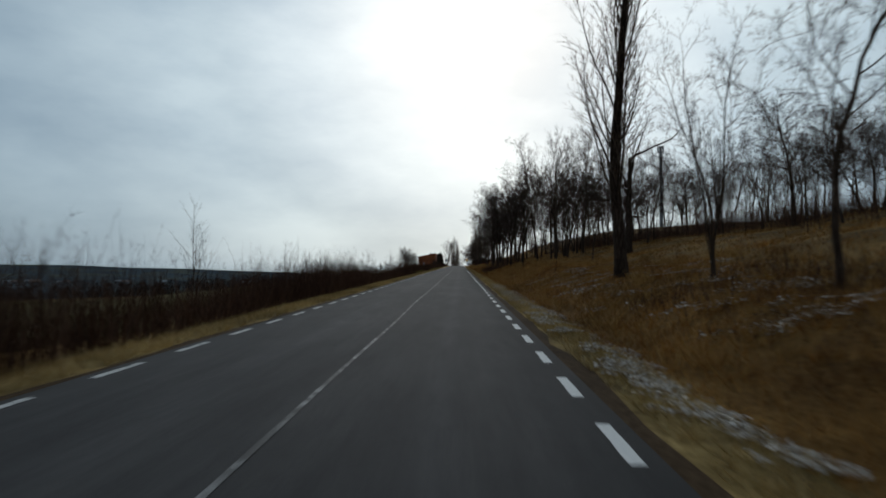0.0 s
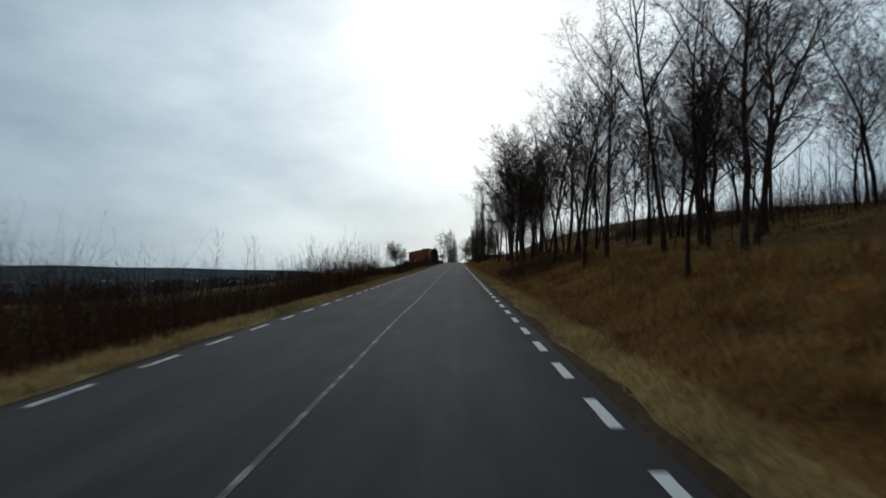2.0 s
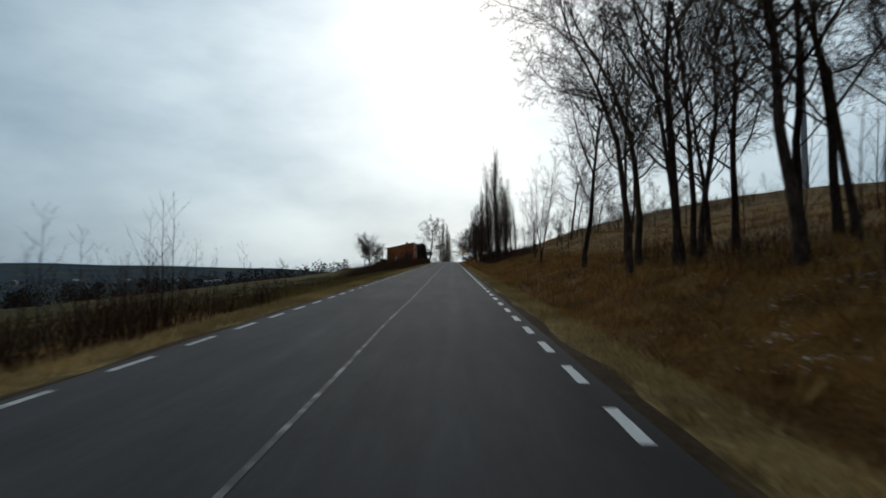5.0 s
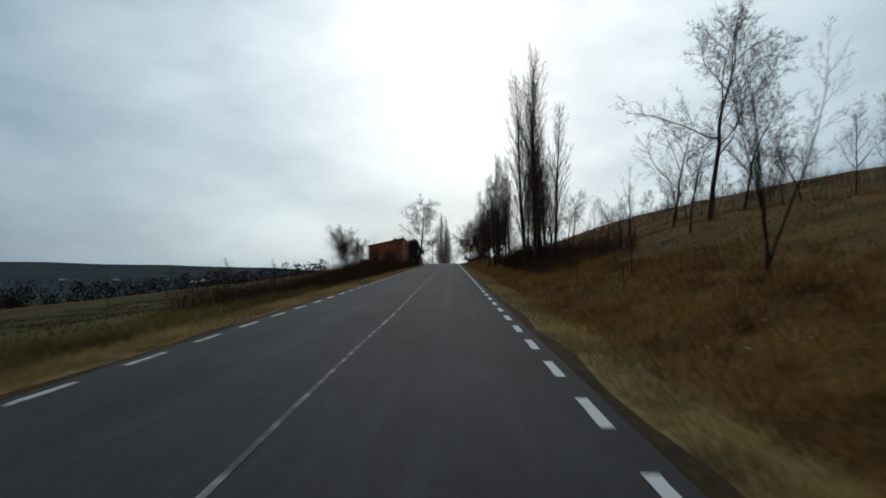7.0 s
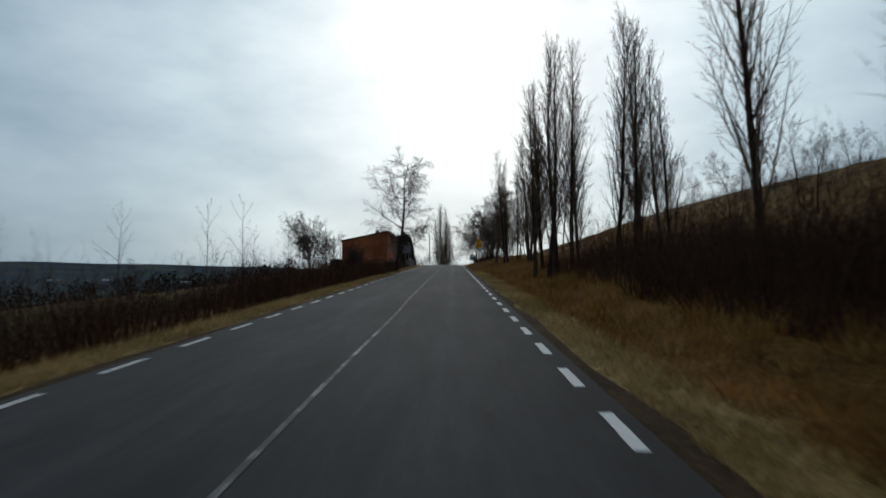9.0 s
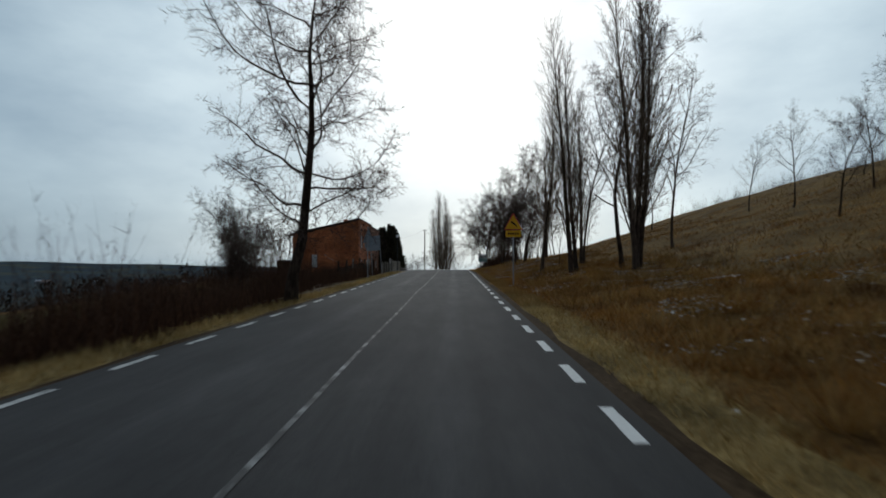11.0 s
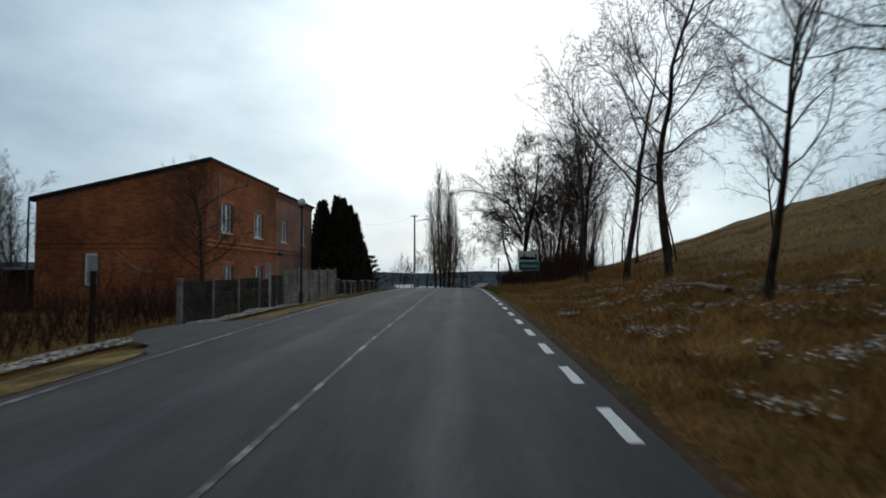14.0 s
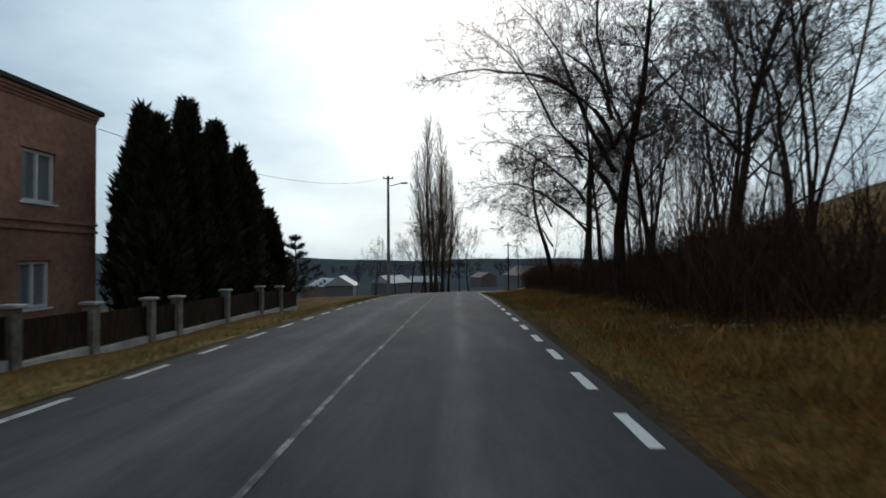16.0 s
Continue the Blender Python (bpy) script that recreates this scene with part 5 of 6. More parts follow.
def village_sign():
    x0, x1, y = 3.28, 4.45, 290.2
    z0 = 9.18
    g = at_ground(3.7, y)
    sign = tagged(new("village_sign"), "white built-up area sign above green place name sign", "road sign")
    for x in (x0 + 0.27, x1 - 0.27):
        part("post", rod((x, y + 0.06, g - 0.3), (x, y + 0.06, z0 + 1.05), 0.035), DARK_STEEL, sign)
    top = part("town_plate", flat(rect(x0, z0 + 0.54, x1, z0 + 1.12), y, 0.02), SIGN_WHITE, sign, "white plate with a black town skyline")
    w = x1 - x0
    edge = bmesh.new()
    for a, b, c, d in ((0, 0.54, w, 0.56), (0, 1.10, w, 1.12), (0, 0.56, 0.02, 1.10), (w - 0.02, 0.56, w, 1.10)):
        add_box(edge, x0 + a, y - 0.014, z0 + b, x0 + c, y - 0.0105, z0 + d)
    part("border", edge, SIGN_BLACK, top)
    skyline = [(0.09, 0.60), (w - 0.09, 0.60), (w - 0.09, 0.93), (w - 0.2, 0.93), (w - 0.2, 0.70), (w - 0.24, 0.70), (w - 0.27, 0.80), (w - 0.35, 0.83), (w - 0.42, 0.76), (w - 0.45, 0.70), (w - 0.5, 0.78), (w - 0.62, 0.80), (w - 0.76, 0.76), (w - 0.8, 0.71), (0.46, 0.72), (0.36, 1.02), (0.30, 0.74), (0.27, 0.80), (0.13, 0.80), (0.11, 0.72)]
    part("skyline", flat([(x0 + a, z0 + b) for a, b in skyline], y - 0.012, 0.003), SIGN_BLACK, top)
    low = part("name_plate", flat(rect(x0 + 0.03, z0, x1 + 0.03, z0 + 0.52), y, 0.02), SIGN_GREEN, sign, "green place name plate")
    edge = bmesh.new()
    for a, b, c, d in ((0.03, 0, w + 0.03, 0.02), (0.03, 0.5, w + 0.03, 0.52), (0.03, 0.02, 0.05, 0.5), (w + 0.01, 0.02, w + 0.03, 0.5)):
        add_box(edge, x0 + a, y - 0.014, z0 + b, x0 + c, y - 0.0105, z0 + d)
    part("border", edge, SIGN_WHITE, low)
    text_mesh("Woźniki", 0.27, SIGN_WHITE, low, (x0 + x1) / 2 + 0.03, y - 0.013, z0 + 0.26)


village_sign()


def warning_sign():
    x, y = 2.78, 238.7
    g = at_ground(x, y)
    sign = tagged(new("warning_sign"), "yellow triangular warning sign with a plate below", "road sign")
    part("post", rod((x, y + 0.05, g - 0.3), (x, y + 0.05, g + 3.35), 0.03), STEEL, sign)
    b = g + 2.68
    tri = [(x - 0.45, b), (x + 0.45, b), (x + 0.42, b + 0.05), (x + 0.05, b + 0.75), (x, b + 0.79), (x - 0.05, b + 0.75), (x - 0.42, b + 0.05)]
    plate = part("triangle", flat(tri, y, 0.02), SIGN_RED, sign, "yellow triangle with a red rim")
    inner = [(x - 0.39, b + 0.045), (x + 0.39, b + 0.045), (x, b + 0.72)]
    part("face", flat(inner, y - 0.0115, 0.003), SIGN_YELLOW, plate)
    glyph = [(x - 0.12, b + 0.36), (x - 0.05, b + 0.30), (x + 0.08, b + 0.22), (x + 0.2, b + 0.10), (x + 0.14, b + 0.24), (x + 0.05, b + 0.33), (x - 0.06, b + 0.4), (x - 0.1, b + 0.46)]
    part("symbol", flat(glyph, y - 0.0155, 0.003), SIGN_BLACK, plate, "plain black slanted shape")
    low = part("text_plate", flat(rect(x - 0.36, b - 0.34, x + 0.36, b - 0.03), y, 0.02), SIGN_YELLOW, sign, "yellow plate with dark bars")
    bars = bmesh.new()
    for k in range(5):
        add_box(bars, x - 0.26 + 0.11 * k, y - 0.014, b - 0.24, x - 0.19 + 0.11 * k, y - 0.0105, b - 0.13)
    part("bars", bars, SIGN_BLACK, low)


warning_sign()


def blank_sign():
    """A large sign board that faces the other way."""
    y = 256.5
    sign = tagged(new("sign_board"), "back of a grey sign board on two leaning posts", "road sign")
    g = at_ground(-6.3, y)
    part("post", rod((-6.5, y + 0.04, g - 0.3), (-6.75, y + 0.04, 10.5), 0.03), STEEL, sign)
    part("post", rod((-5.75, y + 0.04, g - 0.3), (-6.02, y + 0.04, 10.6), 0.03), STEEL, sign)
    part("board", flat([(-7.02, 9.42), (-5.92, 9.5), (-5.95, 10.68), (-7.05, 10.55)], y, 0.03), SIGN_BACK, sign, "blue-grey metal back")
    for z in (9.75, 10.25):
        part("brace", box(-6.98, y - 0.04, z, -5.98, y - 0.015, z + 0.05), STEEL, sign)


blank_sign()


def sign_back():
    """A triangular warning sign for the other direction, seen from behind."""
    x, y = -5.4, 246.8
    g = at_ground(x, y)
    sign = empty("warning_sign", x, y, g, -35)
    tagged(sign, "grey back of a triangular warning sign beside the road", "road sign")
    part("post", rod((0, -0.05, -0.3), (0, -0.05, 3.3), 0.03), STEEL, sign)
    b = 2.3
    tri = [(-0.48, b), (0.48, b), (0.45, b + 0.06), (0.05, b + 0.82), (0, b + 0.86), (-0.05, b + 0.82), (-0.45, b + 0.06)]
    part("triangle", flat(tri, 0, 0.02), SIGN_BACK, sign, "blue-grey metal back")
    for z in (b + 0.15, b + 0.45):
        part("brace", box(-0.25, -0.045, z, 0.25, -0.012, z + 0.04), STEEL, sign)
    part("text_plate", flat(rect(-0.3, b - 0.3, 0.3, b - 0.05), 0, 0.02), SIGN_BACK, sign)


sign_back()


# ---- conifers in the garden ----
def conifer(x, y, height, width, seed, ragged=0.15):
    """A dense dark conifer: short sprays of needles all round a hidden trunk."""
    r = random.Random(seed)
    z = at_ground(x, y)
    v, f = [], []
    n = int(5200 * height * width / 16)
    for _ in range(n):
        u = r.random() ** 0.8
        a = r.uniform(0, 6.283)
        lobes = 1 + ragged * math.sin(3 * a + seed) * math.sin(9 * u + seed) + ragged * 0.6 * math.sin(7 * a + 21 * u)
        rad = width / 2 * (1 - u) ** 0.72 * min(1.0, 0.55 + 3 * u) * lobes * r.uniform(0.72, 1.04)
        c = Vector((math.cos(a) * rad, math.sin(a) * rad, 0.15 + u * height * r.uniform(0.97, 1.02)))
        out = Vector((math.cos(a), math.sin(a), r.uniform(0.6, 1.8))).normalized()
        side = out.cross(Vector((r.gauss(0, 1), r.gauss(0, 1), r.gauss(0, 1)))).normalized()
        s = r.uniform(0.10, 0.34)
        b = len(v)
        v += [c - side * s * 0.35, c + side * s * 0.35, c + out * s + side * s * 0.1, c + out * s * 1.5]
        f += [(b, b + 1, b + 2), (b, b + 2, b + 3)]
    tree = empty("conifer_tree", x, y, z)
    tagged(tree, "dense dark green garden conifer beside the fence", "tree", "garden conifers")
    part("trunk", rod((0, 0, -0.3), (0, 0, height * 0.92), 0.14, 0.03), BARK, tree)
    data_part("crown", mesh_from("crown", v, f, CONIFER), tree)


CONIFERS = [(-10.6, 305.2, 7.0, 2.3), (-11.9, 306.4, 7.6, 2.4), (-10.4, 306.9, 7.9, 2.2), (-11.2, 308.2, 8.2, 2.3), (-10.2, 309.0, 7.6, 2.2), (-12.6, 308.0, 7.6, 2.6), (-11.0, 310.4, 8.0, 2.4),
            (-10.1, 311.2, 7.0, 2.2), (-11.6, 312.0, 7.0, 2.6), (-10.4, 313.2, 6.4, 2.3), (-11.2, 314.4, 6.0, 2.6), (-10.1, 315.2, 4.8, 2.2)]
for i, (x, y, h, w) in enumerate(CONIFERS):
    conifer(x, y, h, w, 20 + i, 0.34)


def young_pine(x, y, height, seed):
    """An open young pine: whorls of upturned limbs, each with tufts of needles."""
    r = random.Random(seed)
    wood = Wood()
    v, f = [], []
    wood.tube([Vector((0, 0, -0.2)), Vector((0.04, 0, height * 0.5)), Vector((0, 0.03, height))], [0.07, 0.05, 0.02], 7, 0)
    for tier in range(7):
        h = height * (0.16 + 0.125 * tier)
        for k in range(5):
            a = k * 1.257 + tier * 0.7 + r.uniform(-0.3, 0.3)
            reach = 0.42 * (height - h) * r.uniform(0.75, 1.15) + 0.12
            tip = Vector((math.cos(a) * reach, math.sin(a) * reach, h + reach * 0.45))
            wood.tube([Vector((0, 0, h)), Vector((0, 0, h)).lerp(tip, 0.55) - Vector((0, 0, 0.05)), tip], [0.025, 0.016, 0.008], 4, 0)
            for t in (0.35, 0.55, 0.72, 0.88, 1.0):
                c = Vector((0, 0, h)).lerp(tip, t)
                for _ in range(34):
                    d = Vector((r.gauss(0, 1), r.gauss(0, 1), r.gauss(0.5, 0.9))).normalized()
                    n = d.cross(Vector((r.gauss(0, 1), r.gauss(0, 1), r.gauss(0, 1)))).normalized() * 0.012
                    b = len(v)
                    v += [c - n, c + n, c + d * r.uniform(0.18, 0.34)]
                    f.append((b, b + 1, b + 2))
    tree = empty("pine_tree", x, y, at_ground(x, y))
    tagged(tree, "young open dark green pine beside the garden fence", "tree")
    data_part("trunk", mesh_from("trunk", wood.v[0], wood.f[0], BARK, True), tree)
    data_part("crown", mesh_from("crown", v, f, CONIFER), tree)


young_pine(-9.6, 318.3, 4.3, 5)


# ---- grass, brush and litter: stuff nobody could count ----
G = np.random.default_rng(4)


def blades(name, x, y, height, width, lean, mat, label, category="grass", bend=0.35, simple=False):
    """Grass blades: each a bent blade of two triangles at (x, y)."""
    n = len(x)
    z = ground_z(x, y)
    a = G.uniform(0, 6.283, n)
    ux, uy = np.cos(a) * width / 2, np.sin(a) * width / 2
    b = G.uniform(0, 6.283, n)
    lx, ly = np.cos(b) * lean * height, np.sin(b) * lean * height
    v = np.empty((n, 4, 3))
    v[:, 0] = np.stack([x - ux, y - uy, z - 0.02], -1)
    v[:, 1] = np.stack([x + ux, y + uy, z - 0.02], -1)
    v[:, 2] = np.stack([x + lx * bend + ux * 0.6, y + ly * bend + uy * 0.6, z + height * 0.6], -1)
    v[:, 3] = np.stack([x + lx, y + ly, z + height], -1)
    if simple:
        v = v[:, [0, 1, 3]]
        f = np.arange(n * 3).reshape(-1, 3)
    else:
        i = np.arange(n) * 4
        f = np.concatenate([np.stack([i, i + 1, i + 2], -1), np.stack([i, i + 2, i + 3], -1)])
    ob = new(name, mesh_from(name, v.reshape(-1, 3), f, mat))
    return tagged(ob, label, category, kind="stuff")


def scatter(n, x0, x1, y0, y1, clump=0.0):
    """Random places, drawn into tufts if clump is given."""
    x, y = G.uniform(x0, x1, n), G.uniform(y0, y1, n)
    if clump:
        k = max(1, n // 14)
        cx, cy = G.uniform(x0, x1, k), G.uniform(y0, y1, k)
        pick = G.integers(0, k, n)
        tuft = G.random(n) < 0.75
        x = np.where(tuft, cx[pick] + G.normal(0, clump, n), x)
        y = np.where(tuft, cy[pick] + G.normal(0, clump, n), y)
    x = np.clip(x, x0, x1)
    return x + road_x(y), y


def patchy(x, y, size, seed):
    """Soft uneven patches, -1 to 1, about size metres across."""
    r = np.random.default_rng(seed)
    total = np.zeros(len(x))
    for k in range(7):
        a, w = r.uniform(0, 6.283), r.uniform(0.6, 2.2) * 6.283 / size / 2
        total += np.sin((x * np.cos(a) + y * np.sin(a)) * w + r.uniform(0, 6.283))
    return total / 2.6


def verge(name, n, x0, x1, y0, y1, h, mat, label, clump=0.12, width=0.022, simple=False):
    x, y = scatter(n, x0, x1, y0, y1, clump)
    return blades(name, x, y, G.uniform(h[0], h[1], n), width, G.uniform(0.3, 1.5, n), mat, label, simple=simple)


# right side: bare shoulder, pale straw verge, then the brown bank
verge("verge_grass", 90000, 1.86, 2.8, 0, 232, (0.05, 0.17), STRAW, "pale straw-coloured verge grass along the road", 0.10, 0.014, True)
verge("bank_grass", 235000, 2.6, 9.0, 3, 330, (0.08, 0.30), BANK_GRASS, "matted brown dry grass on the bank", 0.16, 0.014, True)
verge("hill_grass", 80000, 8.5, 34, 10, 330, (0.10, 0.28), STRAW_GOLD, "matted golden dry grass on the hillside", 0.25, 0.026, True)
verge("hill_grass", 110000, 8.5, 30, 10, 330, (0.10, 0.30), BANK_GRASS, "matted brown dry grass on the hillside", 0.3, 0.024, True)
verge("village_grass", 36000, 1.75, 6.2, 284, 332, (0.05, 0.16), VILLAGE_GRASS, "short yellow-green verge grass by the village", 0.14, 0.014, True)
verge("village_grass", 16000, -7.4, -4.7, 282, 332, (0.05, 0.15), VILLAGE_GRASS, "short yellow-green verge grass by the village", 0.14, 0.014, True)
tx, ty = scatter(90000, 2.9, 10, 3, 330, 0.16)
tall = patchy(tx, ty, 3.2, 21) > 0.45
tx, ty = tx[tall], ty[tall]
blades("grass_tuft", tx, ty, G.uniform(0.25, 0.55, len(tx)), 0.013, G.uniform(0.4, 1.3, len(tx)), STRAW_GOLD, "taller golden dry grass tufts on the bank", simple=True)


def tussocks(count, x0, x1, y0, y1, per, h, mat, label):
    """Rounded tussocks of dry grass whose blades fall outward from the middle."""
    cx, cy = scatter(count, x0, x1, y0, y1)
    size = G.uniform(0.55, 1.3, count)
    k = np.repeat(np.arange(count), per)
    n = len(k)
    a, q = G.uniform(0, 6.283, n), np.sqrt(G.random(n))
    x, y = cx[k] + np.cos(a) * q * 0.2 * size[k], cy[k] + np.sin(a) * q * 0.2 * size[k]
    z = ground_z(x, y)
    hh = G.uniform(h[0], h[1], n) * size[k] * (1.1 - 0.35 * q)
    out = (0.25 + 0.8 * q) * hh * G.uniform(0.5, 1.2, n)
    s = G.uniform(0, 6.283, n)
    v = np.empty((n, 3, 3))
    v[:, 0] = np.stack([x - np.cos(s) * 0.008, y - np.sin(s) * 0.008, z - 0.02], -1)
    v[:, 1] = np.stack([x + np.cos(s) * 0.008, y + np.sin(s) * 0.008, z - 0.02], -1)
    v[:, 2] = np.stack([x + np.cos(a) * out, y + np.sin(a) * out, z + hh], -1)
    ob = new("grass_tussock", mesh_from("grass_tussock", v.reshape(-1, 3), np.arange(n * 3).reshape(-1, 3), mat))
    return tagged(ob, label, "grass", kind="stuff")


tussocks(2400, 3.2, 11, 4, 294, 34, (0.25, 0.5), STRAW_GOLD, "golden dry grass tussocks on the bank")
tussocks(1600, 3.4, 12, 4, 292, 30, (0.2, 0.45), BANK_GRASS, "brown dry grass tussocks on the bank")
verge("verge_grass", 22000, 1.86, 2.8, 228, 290, (0.05, 0.16), STRAW_GOLD, "golden brown verge grass along the road", 0.10, 0.014, True)
# left side
verge("verge_grass", 95000, -5.85, -4.76, 0, 262, (0.06, 0.20), STRAW, "pale straw-coloured verge grass along the road", 0.10, 0.013, True)
verge("verge_grass", 18000, -7.4, -4.9, 284, 330, (0.05, 0.16), STRAW, "thin yellowed grass before the garden fence", 0.10, 0.013, True)
verge("ditch_grass", 30000, -12, -6.0, 76, 96, (0.15, 0.5), OLIVE_GRASS, "long olive grass beyond the verge", 0.2, 0.02, True)
verge("ditch_grass", 60000, -14, -6.0, 122, 178, (0.12, 0.40), OLIVE_GRASS, "long olive grass beyond the verge", 0.2, 0.02, True)
verge("field_grass", 60000, -60, -10, 20, 250, (0.1, 0.25), GREEN_GRASS, "short dull green field grass", 0.5, 0.06, True)


def litter(n, x0, x1, y0, y1, size, gap, label, seed=1, big=0.036, lift=0.11, mat=None):
    """Small pale leaves, frost and stones lying on the ground in ragged drifts."""
    x, y = G.uniform(x0, x1, n), G.uniform(y0, y1, n)
    edge = np.minimum(x - x0, x1 - x) / (x1 - x0) * 4
    keep = patchy(x, y, size, seed) + 0.6 * patchy(x, y, size * 0.3, seed + 9) + G.normal(0, 0.35, n) + np.minimum(edge, 1) - 1 > gap
    x, y = x[keep], y[keep]
    n = len(x)
    x = x + road_x(y)
    z = ground_z(x, y) + lift
    a, s = G.uniform(0, 6.283, n), 0.007 + (big - 0.007) * G.random(n) ** 1.4
    v = np.empty((n, 4, 3))
    for k in range(4):
        b = a + k * 1.57 + G.uniform(-0.5, 0.5, n)
        q = s * G.uniform(0.5, 1.3, n)
        v[:, k] = np.stack([x + np.cos(b) * q, y + np.sin(b) * q, z + G.uniform(-0.02, 0.035, n)], -1)
    i = np.arange(n) * 4
    ob = new("litter", mesh_from("litter", v.reshape(-1, 3), np.stack([i, i + 1, i + 2, i + 3], -1), mat or DULL_LITTER))
    return tagged(ob, label, "litter", kind="stuff")


litter(60000, 1.9, 3.1, 4, 38, 1.1, 0.35, "pale leaf litter and frost on the verge", 1, 0.038, 0.05, LITTER)
litter(34000, 3.6, 9.5, 8, 34, 2.2, 0.7, "pale leaf litter and frost on the bank", 7, 0.05)
litter(26000, 3.4, 11, 84, 112, 2.0, 0.75, "pale leaf litter and frost on the bank", 12, 0.06)
litter(26000, 3.0, 12, 100, 180, 3.0, 0.8, "pale leaf litter and frost on the bank", 2)
litter(60000, 2.4, 12, 215, 262, 2.2, 0.8, "pale leaf litter and frost on the bank", 3, 0.06, 0.10)
litter(52000, 2.4, 9.5, 250, 285, 1.9, 0.62, "pale frosted leaf litter on the bank", 4, 0.07, 0.10)
litter(14000, 3.4, 9.5, 288, 310, 2.2, 1.05, "pale frosted leaf litter under the trees", 5)
litter(30000, -7.7, -6.7, 258, 286, 1.4, -0.2, "pale leaf litter and frost along the fence foot", 6, 0.06, 0.08, LITTER)
litter(12000, -8, -5.2, 225, 245, 1.8, 0.6, "pale leaf litter beside the road", 8)


def brushwood(name, n, x0, x1, y0, y1, h, mat, label, reach=0.25, r=0.0065):
    """Upright thin stems with side twigs, in clumps."""
    x, y = scatter(n, x0, x1, y0, y1, 0.5)
    z = ground_z(x, y) - 0.05
    hh = G.uniform(h[0], h[1], n) * G.uniform(0.5, 1.0, n) * np.clip(0.85 + 0.4 * patchy(x, y, 7.0, 31), 0.35, 1.4)
    v, f = [], []
    lean = G.normal(0, reach, (n, 2))
    tops = np.stack([x + lean[:, 0] * hh, y + lean[:, 1] * hh, z + hh], -1)
    base = np.stack([x, y, z], -1)
    allv, allf, off = [], [], 0

    def sticks(p0, p1, r0):
        nonlocal off
        m = len(p0)
        vv = np.empty((m, 4, 3))
        for k in range(3):
            vv[:, k] = p0 + np.array([np.cos(k * 2.094), np.sin(k * 2.094), 0.0]) * r0
        vv[:, 3] = p1
        i = off + np.arange(m)[:, None] * 4
        for k in range(3):
            allf.append(np.concatenate([i + k, i + (k + 1) % 3, i + 3], 1))
        allv.append(vv.reshape(-1, 3))
        off += m * 4

    sticks(base, tops, r * 1.8)
    for _ in range(7):
        t = G.uniform(0.3, 0.95, (n, 1))
        p = base + (tops - base) * t
        q = p + np.concatenate([G.normal(0, 0.13, (n, 2)), G.uniform(0.1, 0.35, (n, 1))], 1) * hh[:, None] * 0.8 * (1.2 - t)
        w = G.normal(0, 1, (n, 3))
        w = w / np.linalg.norm(w, axis=1)[:, None] * r * 0.9
        allv.append(np.stack([p - w, p + w, q], 1).reshape(-1, 3))
        allf.append(off + np.arange(n * 3).reshape(-1, 3))
        off += n * 3
    ob = new(name, mesh_from(name, np.concatenate(allv), np.concatenate(allf), mat))
    return tagged(ob, label, "brush", kind="stuff")


brushwood("hedge_brush", 9500, -11.5, -5.9, 0, 78, (1.4, 2.7), BRUSH, "brown leafless hedge brush beside the road")
brushwood("hedge_brush", 4000, -18, -10.5, 0, 84, (2.4, 3.8), BRUSH, "brown leafless hedge brush behind the verge")
brushwood("hedge_brush", 3600, -13.5, -6.4, 93, 124, (1.1, 2.3), BRUSH, "brown leafless hedge brush beside the road")
brushwood("hedge_brush", 1500, -13.5, -7.5, 124, 152, (0.5, 1.1), BRUSH, "low brown brush in olive grass")
brushwood("hedge_brush", 9000, -13.5, -6.0, 167, 236, (1.2, 2.6), BRUSH, "brown leafless hedge brush beside the road")
brushwood("yard_brush", 3200, -14, -8.8, 226, 284, (0.8, 2.0), BRUSH, "dark leafless brush in the yard")
brushwood("yard_brush", 5000, -24, -9.6, 240, 283, (1.4, 3.0), BRUSH, "tall dark leafless brush beside the brick house", reach=0.35)
brushwood("bank_brush", 1100, 6.5, 11, 100, 128, (0.8, 2.0), BRUSH, "dark leafless brush under the roadside trees")
brushwood("bank_brush", 6200, 5.4, 11, 174, 214, (1.2, 2.8), BRUSH, "dark leafless brush under the poplars")
brushwood("wood_brush", 5200, 4.9, 8.6, 294.5, 330, (0.8, 2.2), BRUSH, "dense dark leafless brush in the wood", reach=0.4)
brushwood("wood_brush", 6000, 5.2, 9.0, 297, 332, (1.6, 3.6), BRUSH, "tall thin leafless brush in the wood", reach=0.32, r=0.009)
brushwood("wood_brush", 2600, 8.4, 12, 305, 332, (1.0, 2.8), BRUSH, "thin leafless brush on the wooded bank", reach=0.35)
brushwood("ridge_brush", 11000, 19, 33, 18, 130, (1.6, 3.6), BRUSH, "dark leafless brush along the ridge")
brushwood("bank_brush", 3400, 3.6, 9, 76, 91, (0.5, 1.3), BRUSH, "low reddish brush on the bank")
brushwood("bank_brush", 900, 4.5, 9.0, 2, 16, (0.5, 1.2), BRUSH, "low reddish brush on the bank")
brushwood("bank_brush", 1500, 3.6, 12.0, 16, 262, (0.3, 0.9), BRUSH, "low reddish twigs scattered over the bank")
brushwood("bank_brush", 3600, 5.0, 7.6, 173, 194, (0.9, 2.2), BRUSH, "dark leafless brush before the poplars")
brushwood("verge_brush", 3200, -9.5, -6.5, 222, 264, (0.7, 1.6), BRUSH, "dark leafless brush beside the road")
brushwood("verge_brush", 2000, -8.4, -5.3, 220, 231, (0.8, 1.5), BRUSH, "dark leafless brush at the foot of the roadside tree")
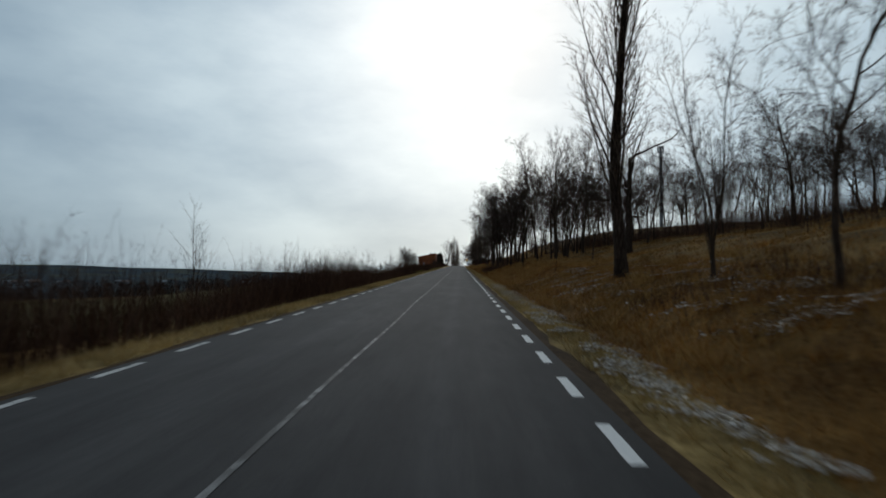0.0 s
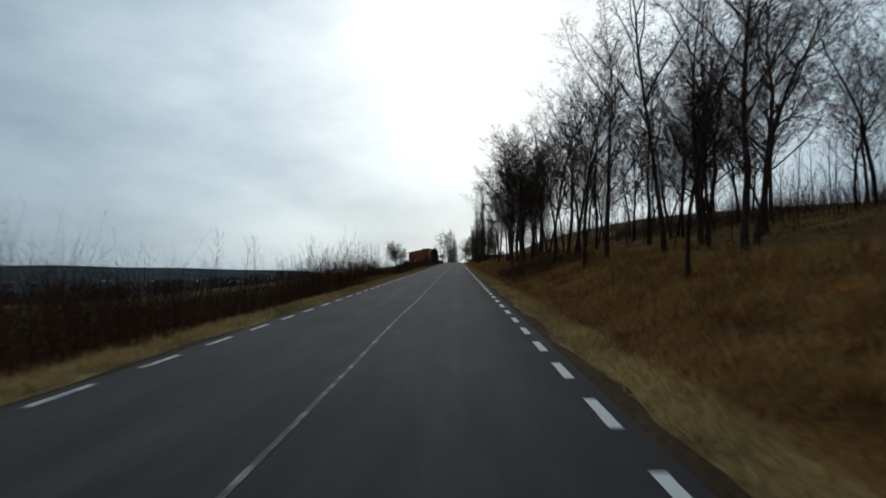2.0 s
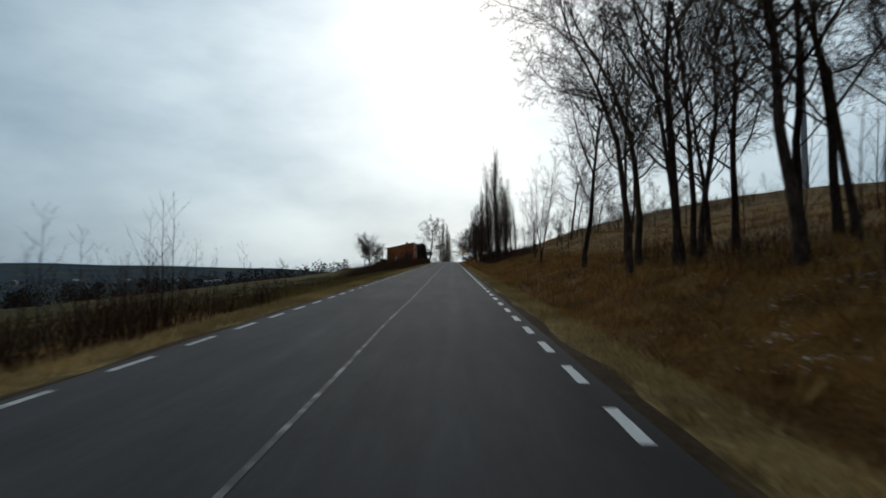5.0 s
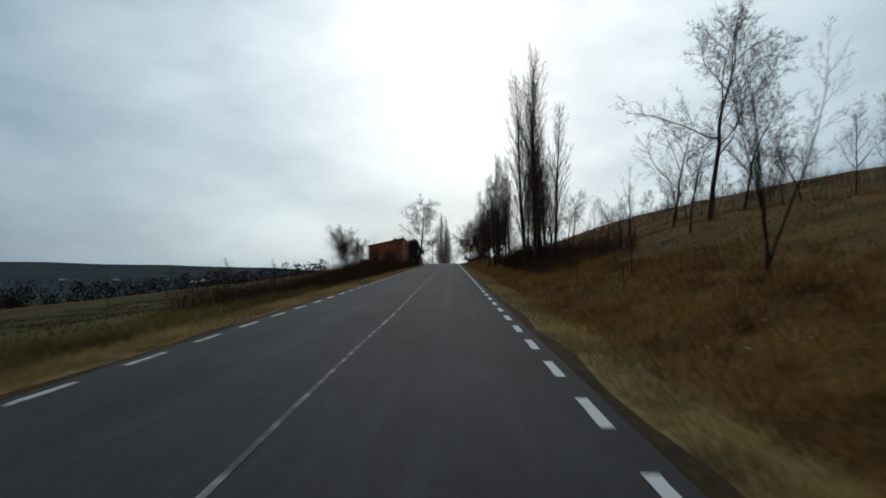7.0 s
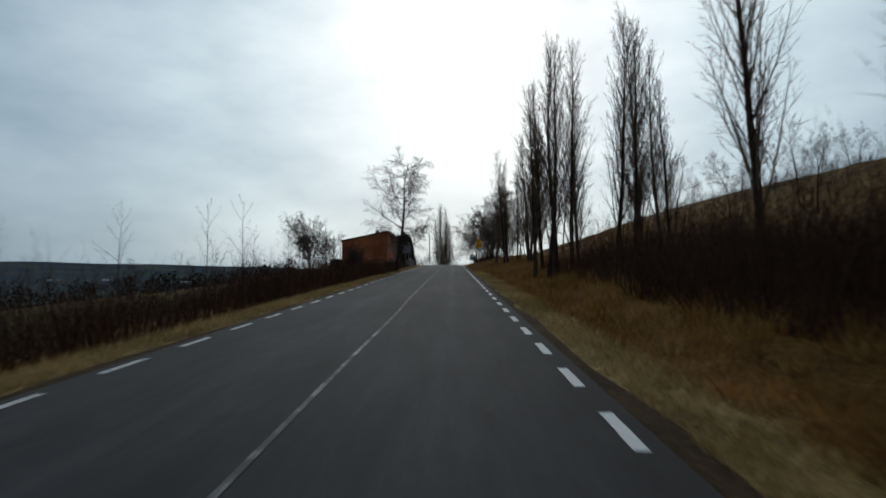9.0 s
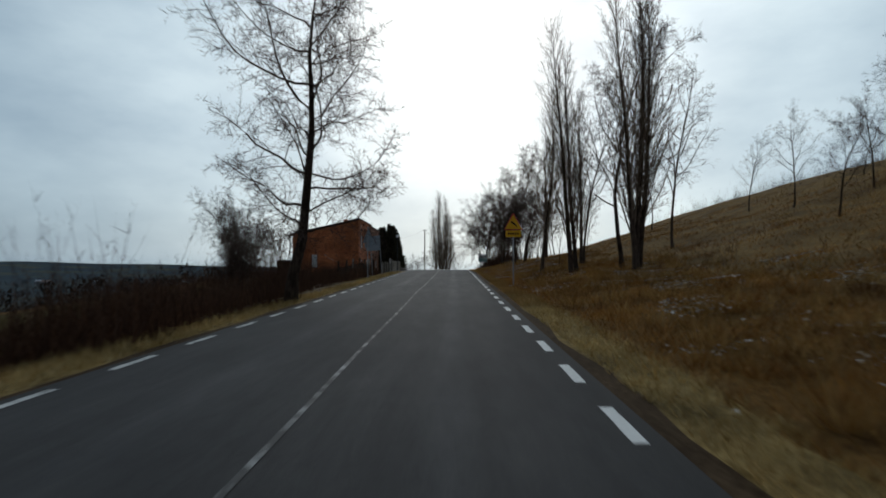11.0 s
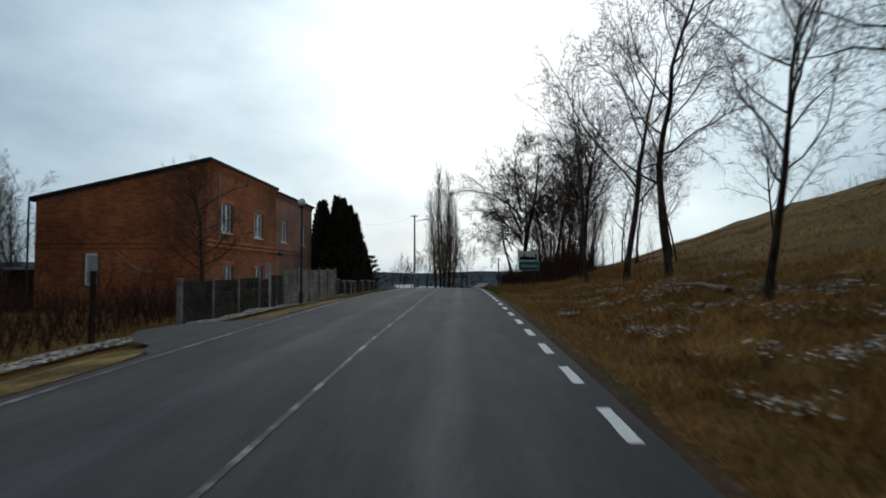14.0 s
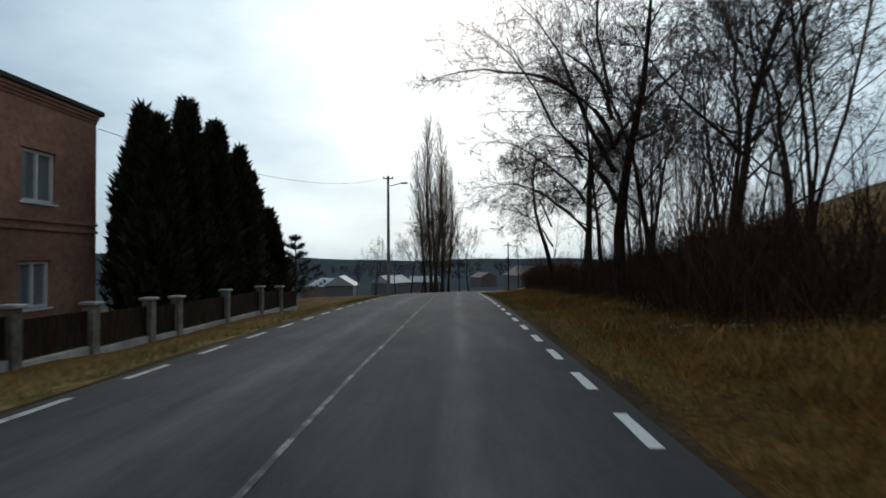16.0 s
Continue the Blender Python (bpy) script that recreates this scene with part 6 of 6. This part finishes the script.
brushwood("hill_brush", 2500, 26, 44, 180, 250, (1.2, 2.8), BRUSH, "dark brush along the crest of the hill")
brushwood("hill_brush", 3500, 36, 56, 160, 320, (1.0, 2.8), BRUSH, "scattered dark brush on the hill")

# saplings standing out of the hedge
rng = random.Random(9)
for _ in range(84):
    y = rng.choice((rng.uniform(60, 122), rng.uniform(92, 128), rng.uniform(92, 128), rng.uniform(186, 222)))
    plant("sapling", rng.uniform(-13, -7.5), y, rng.uniform(2.2, 4.6), rng.uniform(0, 360), rng.choice((0, 1, 2)))
for y, h in ((28, 6.2), (28.8, 5.0), (30, 4.5), (31, 5.2), (26.5, 3.6)):
    plant("sapling", -14.4 + 0.4 * h - 1.5, y, h, y * 50, int(h) % 3)
for x, y, h in ((6.0, 160, 4), (5.0, 157.6, 2.5), (6.5, 247, 4.5), (5.4, 262, 3.2), (5.8, 252, 3.5), (7.5, 44, 3.5), (6.0, 133, 3), (9, 146, 5), (11, 150, 6)):
    plant("sapling", x, y, h, y * 31, int(y) % 3)


# ---- far off: valley town, woods and a mast ----
def far_house(x, y, w, d, h, ridge, wall, roof):
    z = at_ground(x, y)
    house = tagged(empty("far_house", x, y, z, G.uniform(0, 180)), "small pale house in the far valley", "house", "far houses")
    part("wall", box(-w / 2, -d / 2, -2, w / 2, d / 2, h), wall, house)
    bm = bmesh.new()
    a = [bm.verts.new(p) for p in ((-w / 2 - 0.4, -d / 2 - 0.4, h), (w / 2 + 0.4, -d / 2 - 0.4, h), (w / 2 + 0.4, d / 2 + 0.4, h), (-w / 2 - 0.4, d / 2 + 0.4, h), (-w / 2 - 0.4, 0, h + ridge), (w / 2 + 0.4, 0, h + ridge))]
    for face in ((0, 1, 5, 4), (2, 3, 4, 5), (1, 2, 5), (3, 0, 4), (3, 2, 1, 0)):
        bm.faces.new([a[i] for i in face])
    part("roof", bm, roof, house)


rng = random.Random(12)
for _ in range(38):
    ang = radians(rng.uniform(22, 62))
    far = rng.uniform(850, 1800)
    s = rng.uniform(9, 16)
    far_house(-math.sin(ang) * far, math.cos(ang) * far + 100, s, s * 0.7, rng.uniform(4, 7), rng.uniform(2.5, 4), FAR_WALL, rng.choice((FAR_ROOF, ROOF_TIN, ROOF_TIN)))
for x, y, s in ((-30, 430, 10), (-22, 470, 11), (-40, 460, 12), (-14, 520, 12), (18, 440, 11), (26, 430, 10), (24, 470, 12), (34, 500, 12), (-52, 500, 16), (12, 560, 12)):
    far_house(x, y, s, s * 0.7, 4.2, 2.4, FAR_WALL if s < 12 else FAR_ROOF, ROOF_TIN if x < 0 else FAR_ROOF)


def far_woods(name, places, label, mat=None, sprays=46, spray=1.0):
    """Far trees as loose sprays of small facets with gaps between."""
    v, f = [], []
    r = random.Random(8)
    for x, y, h in places:
        z = at_ground(x, y)
        w = h * r.uniform(0.25, 0.4)
        for _ in range(sprays):
            u = r.random()
            a, q = r.uniform(0, 6.283), math.sqrt(r.random()) * w * (0.35 + math.sin(u * 3.0) * 0.75)
            c = Vector((x + math.cos(a) * q, y + math.sin(a) * q, z + h * (0.05 + 0.95 * u)))
            s = h * r.uniform(0.05, 0.12) * spray
            b = len(v)
            for _k in range(3):
                v.append(c + Vector((r.gauss(0, 1), r.gauss(0, 1), r.gauss(0, 1.3))) * s * 0.7)
            f.append((b, b + 1, b + 2))
    ob = new(name, mesh_from(name, v, f, mat or HAZED_WOOD))
    return tagged(ob, label, "woods", kind="stuff")


places = []
for _ in range(420):
    ang, far = radians(rng.uniform(14, 75)), rng.uniform(480, 1500)
    places.append((-math.sin(ang) * far, math.cos(ang) * far + 60, rng.uniform(4, 10)))
for _ in range(240):
    ang, far = radians(rng.uniform(-4, 30)), rng.uniform(500, 1500)
    places.append((-math.sin(ang) * far, math.cos(ang) * far + 100, rng.uniform(6, 12)))
far_woods("valley_trees", places, "leafless trees and hedges in the far valley, coloured haze-grey")
places = []
for _ in range(330):
    x = rng.uniform(-330, -42)
    places.append((x, 334 + 9 * math.sin(x * 0.05) + rng.uniform(-7, 14), rng.uniform(5, 10) * (0.6 + 0.4 * min(1.0, -x / 110))))
far_woods("field_wood", places, "dark leafless wood across the end of the field", MID_WOOD, 120, 0.55)


def mast(x, y, height):
    z = at_ground(x, y)
    tower = tagged(new("mast"), "tall grey communication mast behind the hill", "mast")
    part("shaft", rod((x, y, z - 1), (x, y, z + height), 0.8, 0.5, 10), STEEL, tower)
    for k in range(3):
        part("platform", rod((x, y, z + height * (0.86 + 0.06 * k)), (x, y, z + height * (0.87 + 0.06 * k)), 1.3, sides=10), STEEL, tower)
    for k in range(6):
        a = k * 1.047
        part("antenna", box(x + math.cos(a) * 1.2 - 0.15, y + math.sin(a) * 1.2 - 0.15, z + height * 0.93, x + math.cos(a) * 1.2 + 0.15, y + math.sin(a) * 1.2 + 0.15, z + height * 1.0), FAR_WALL, tower)


mast(83, 235, 34)
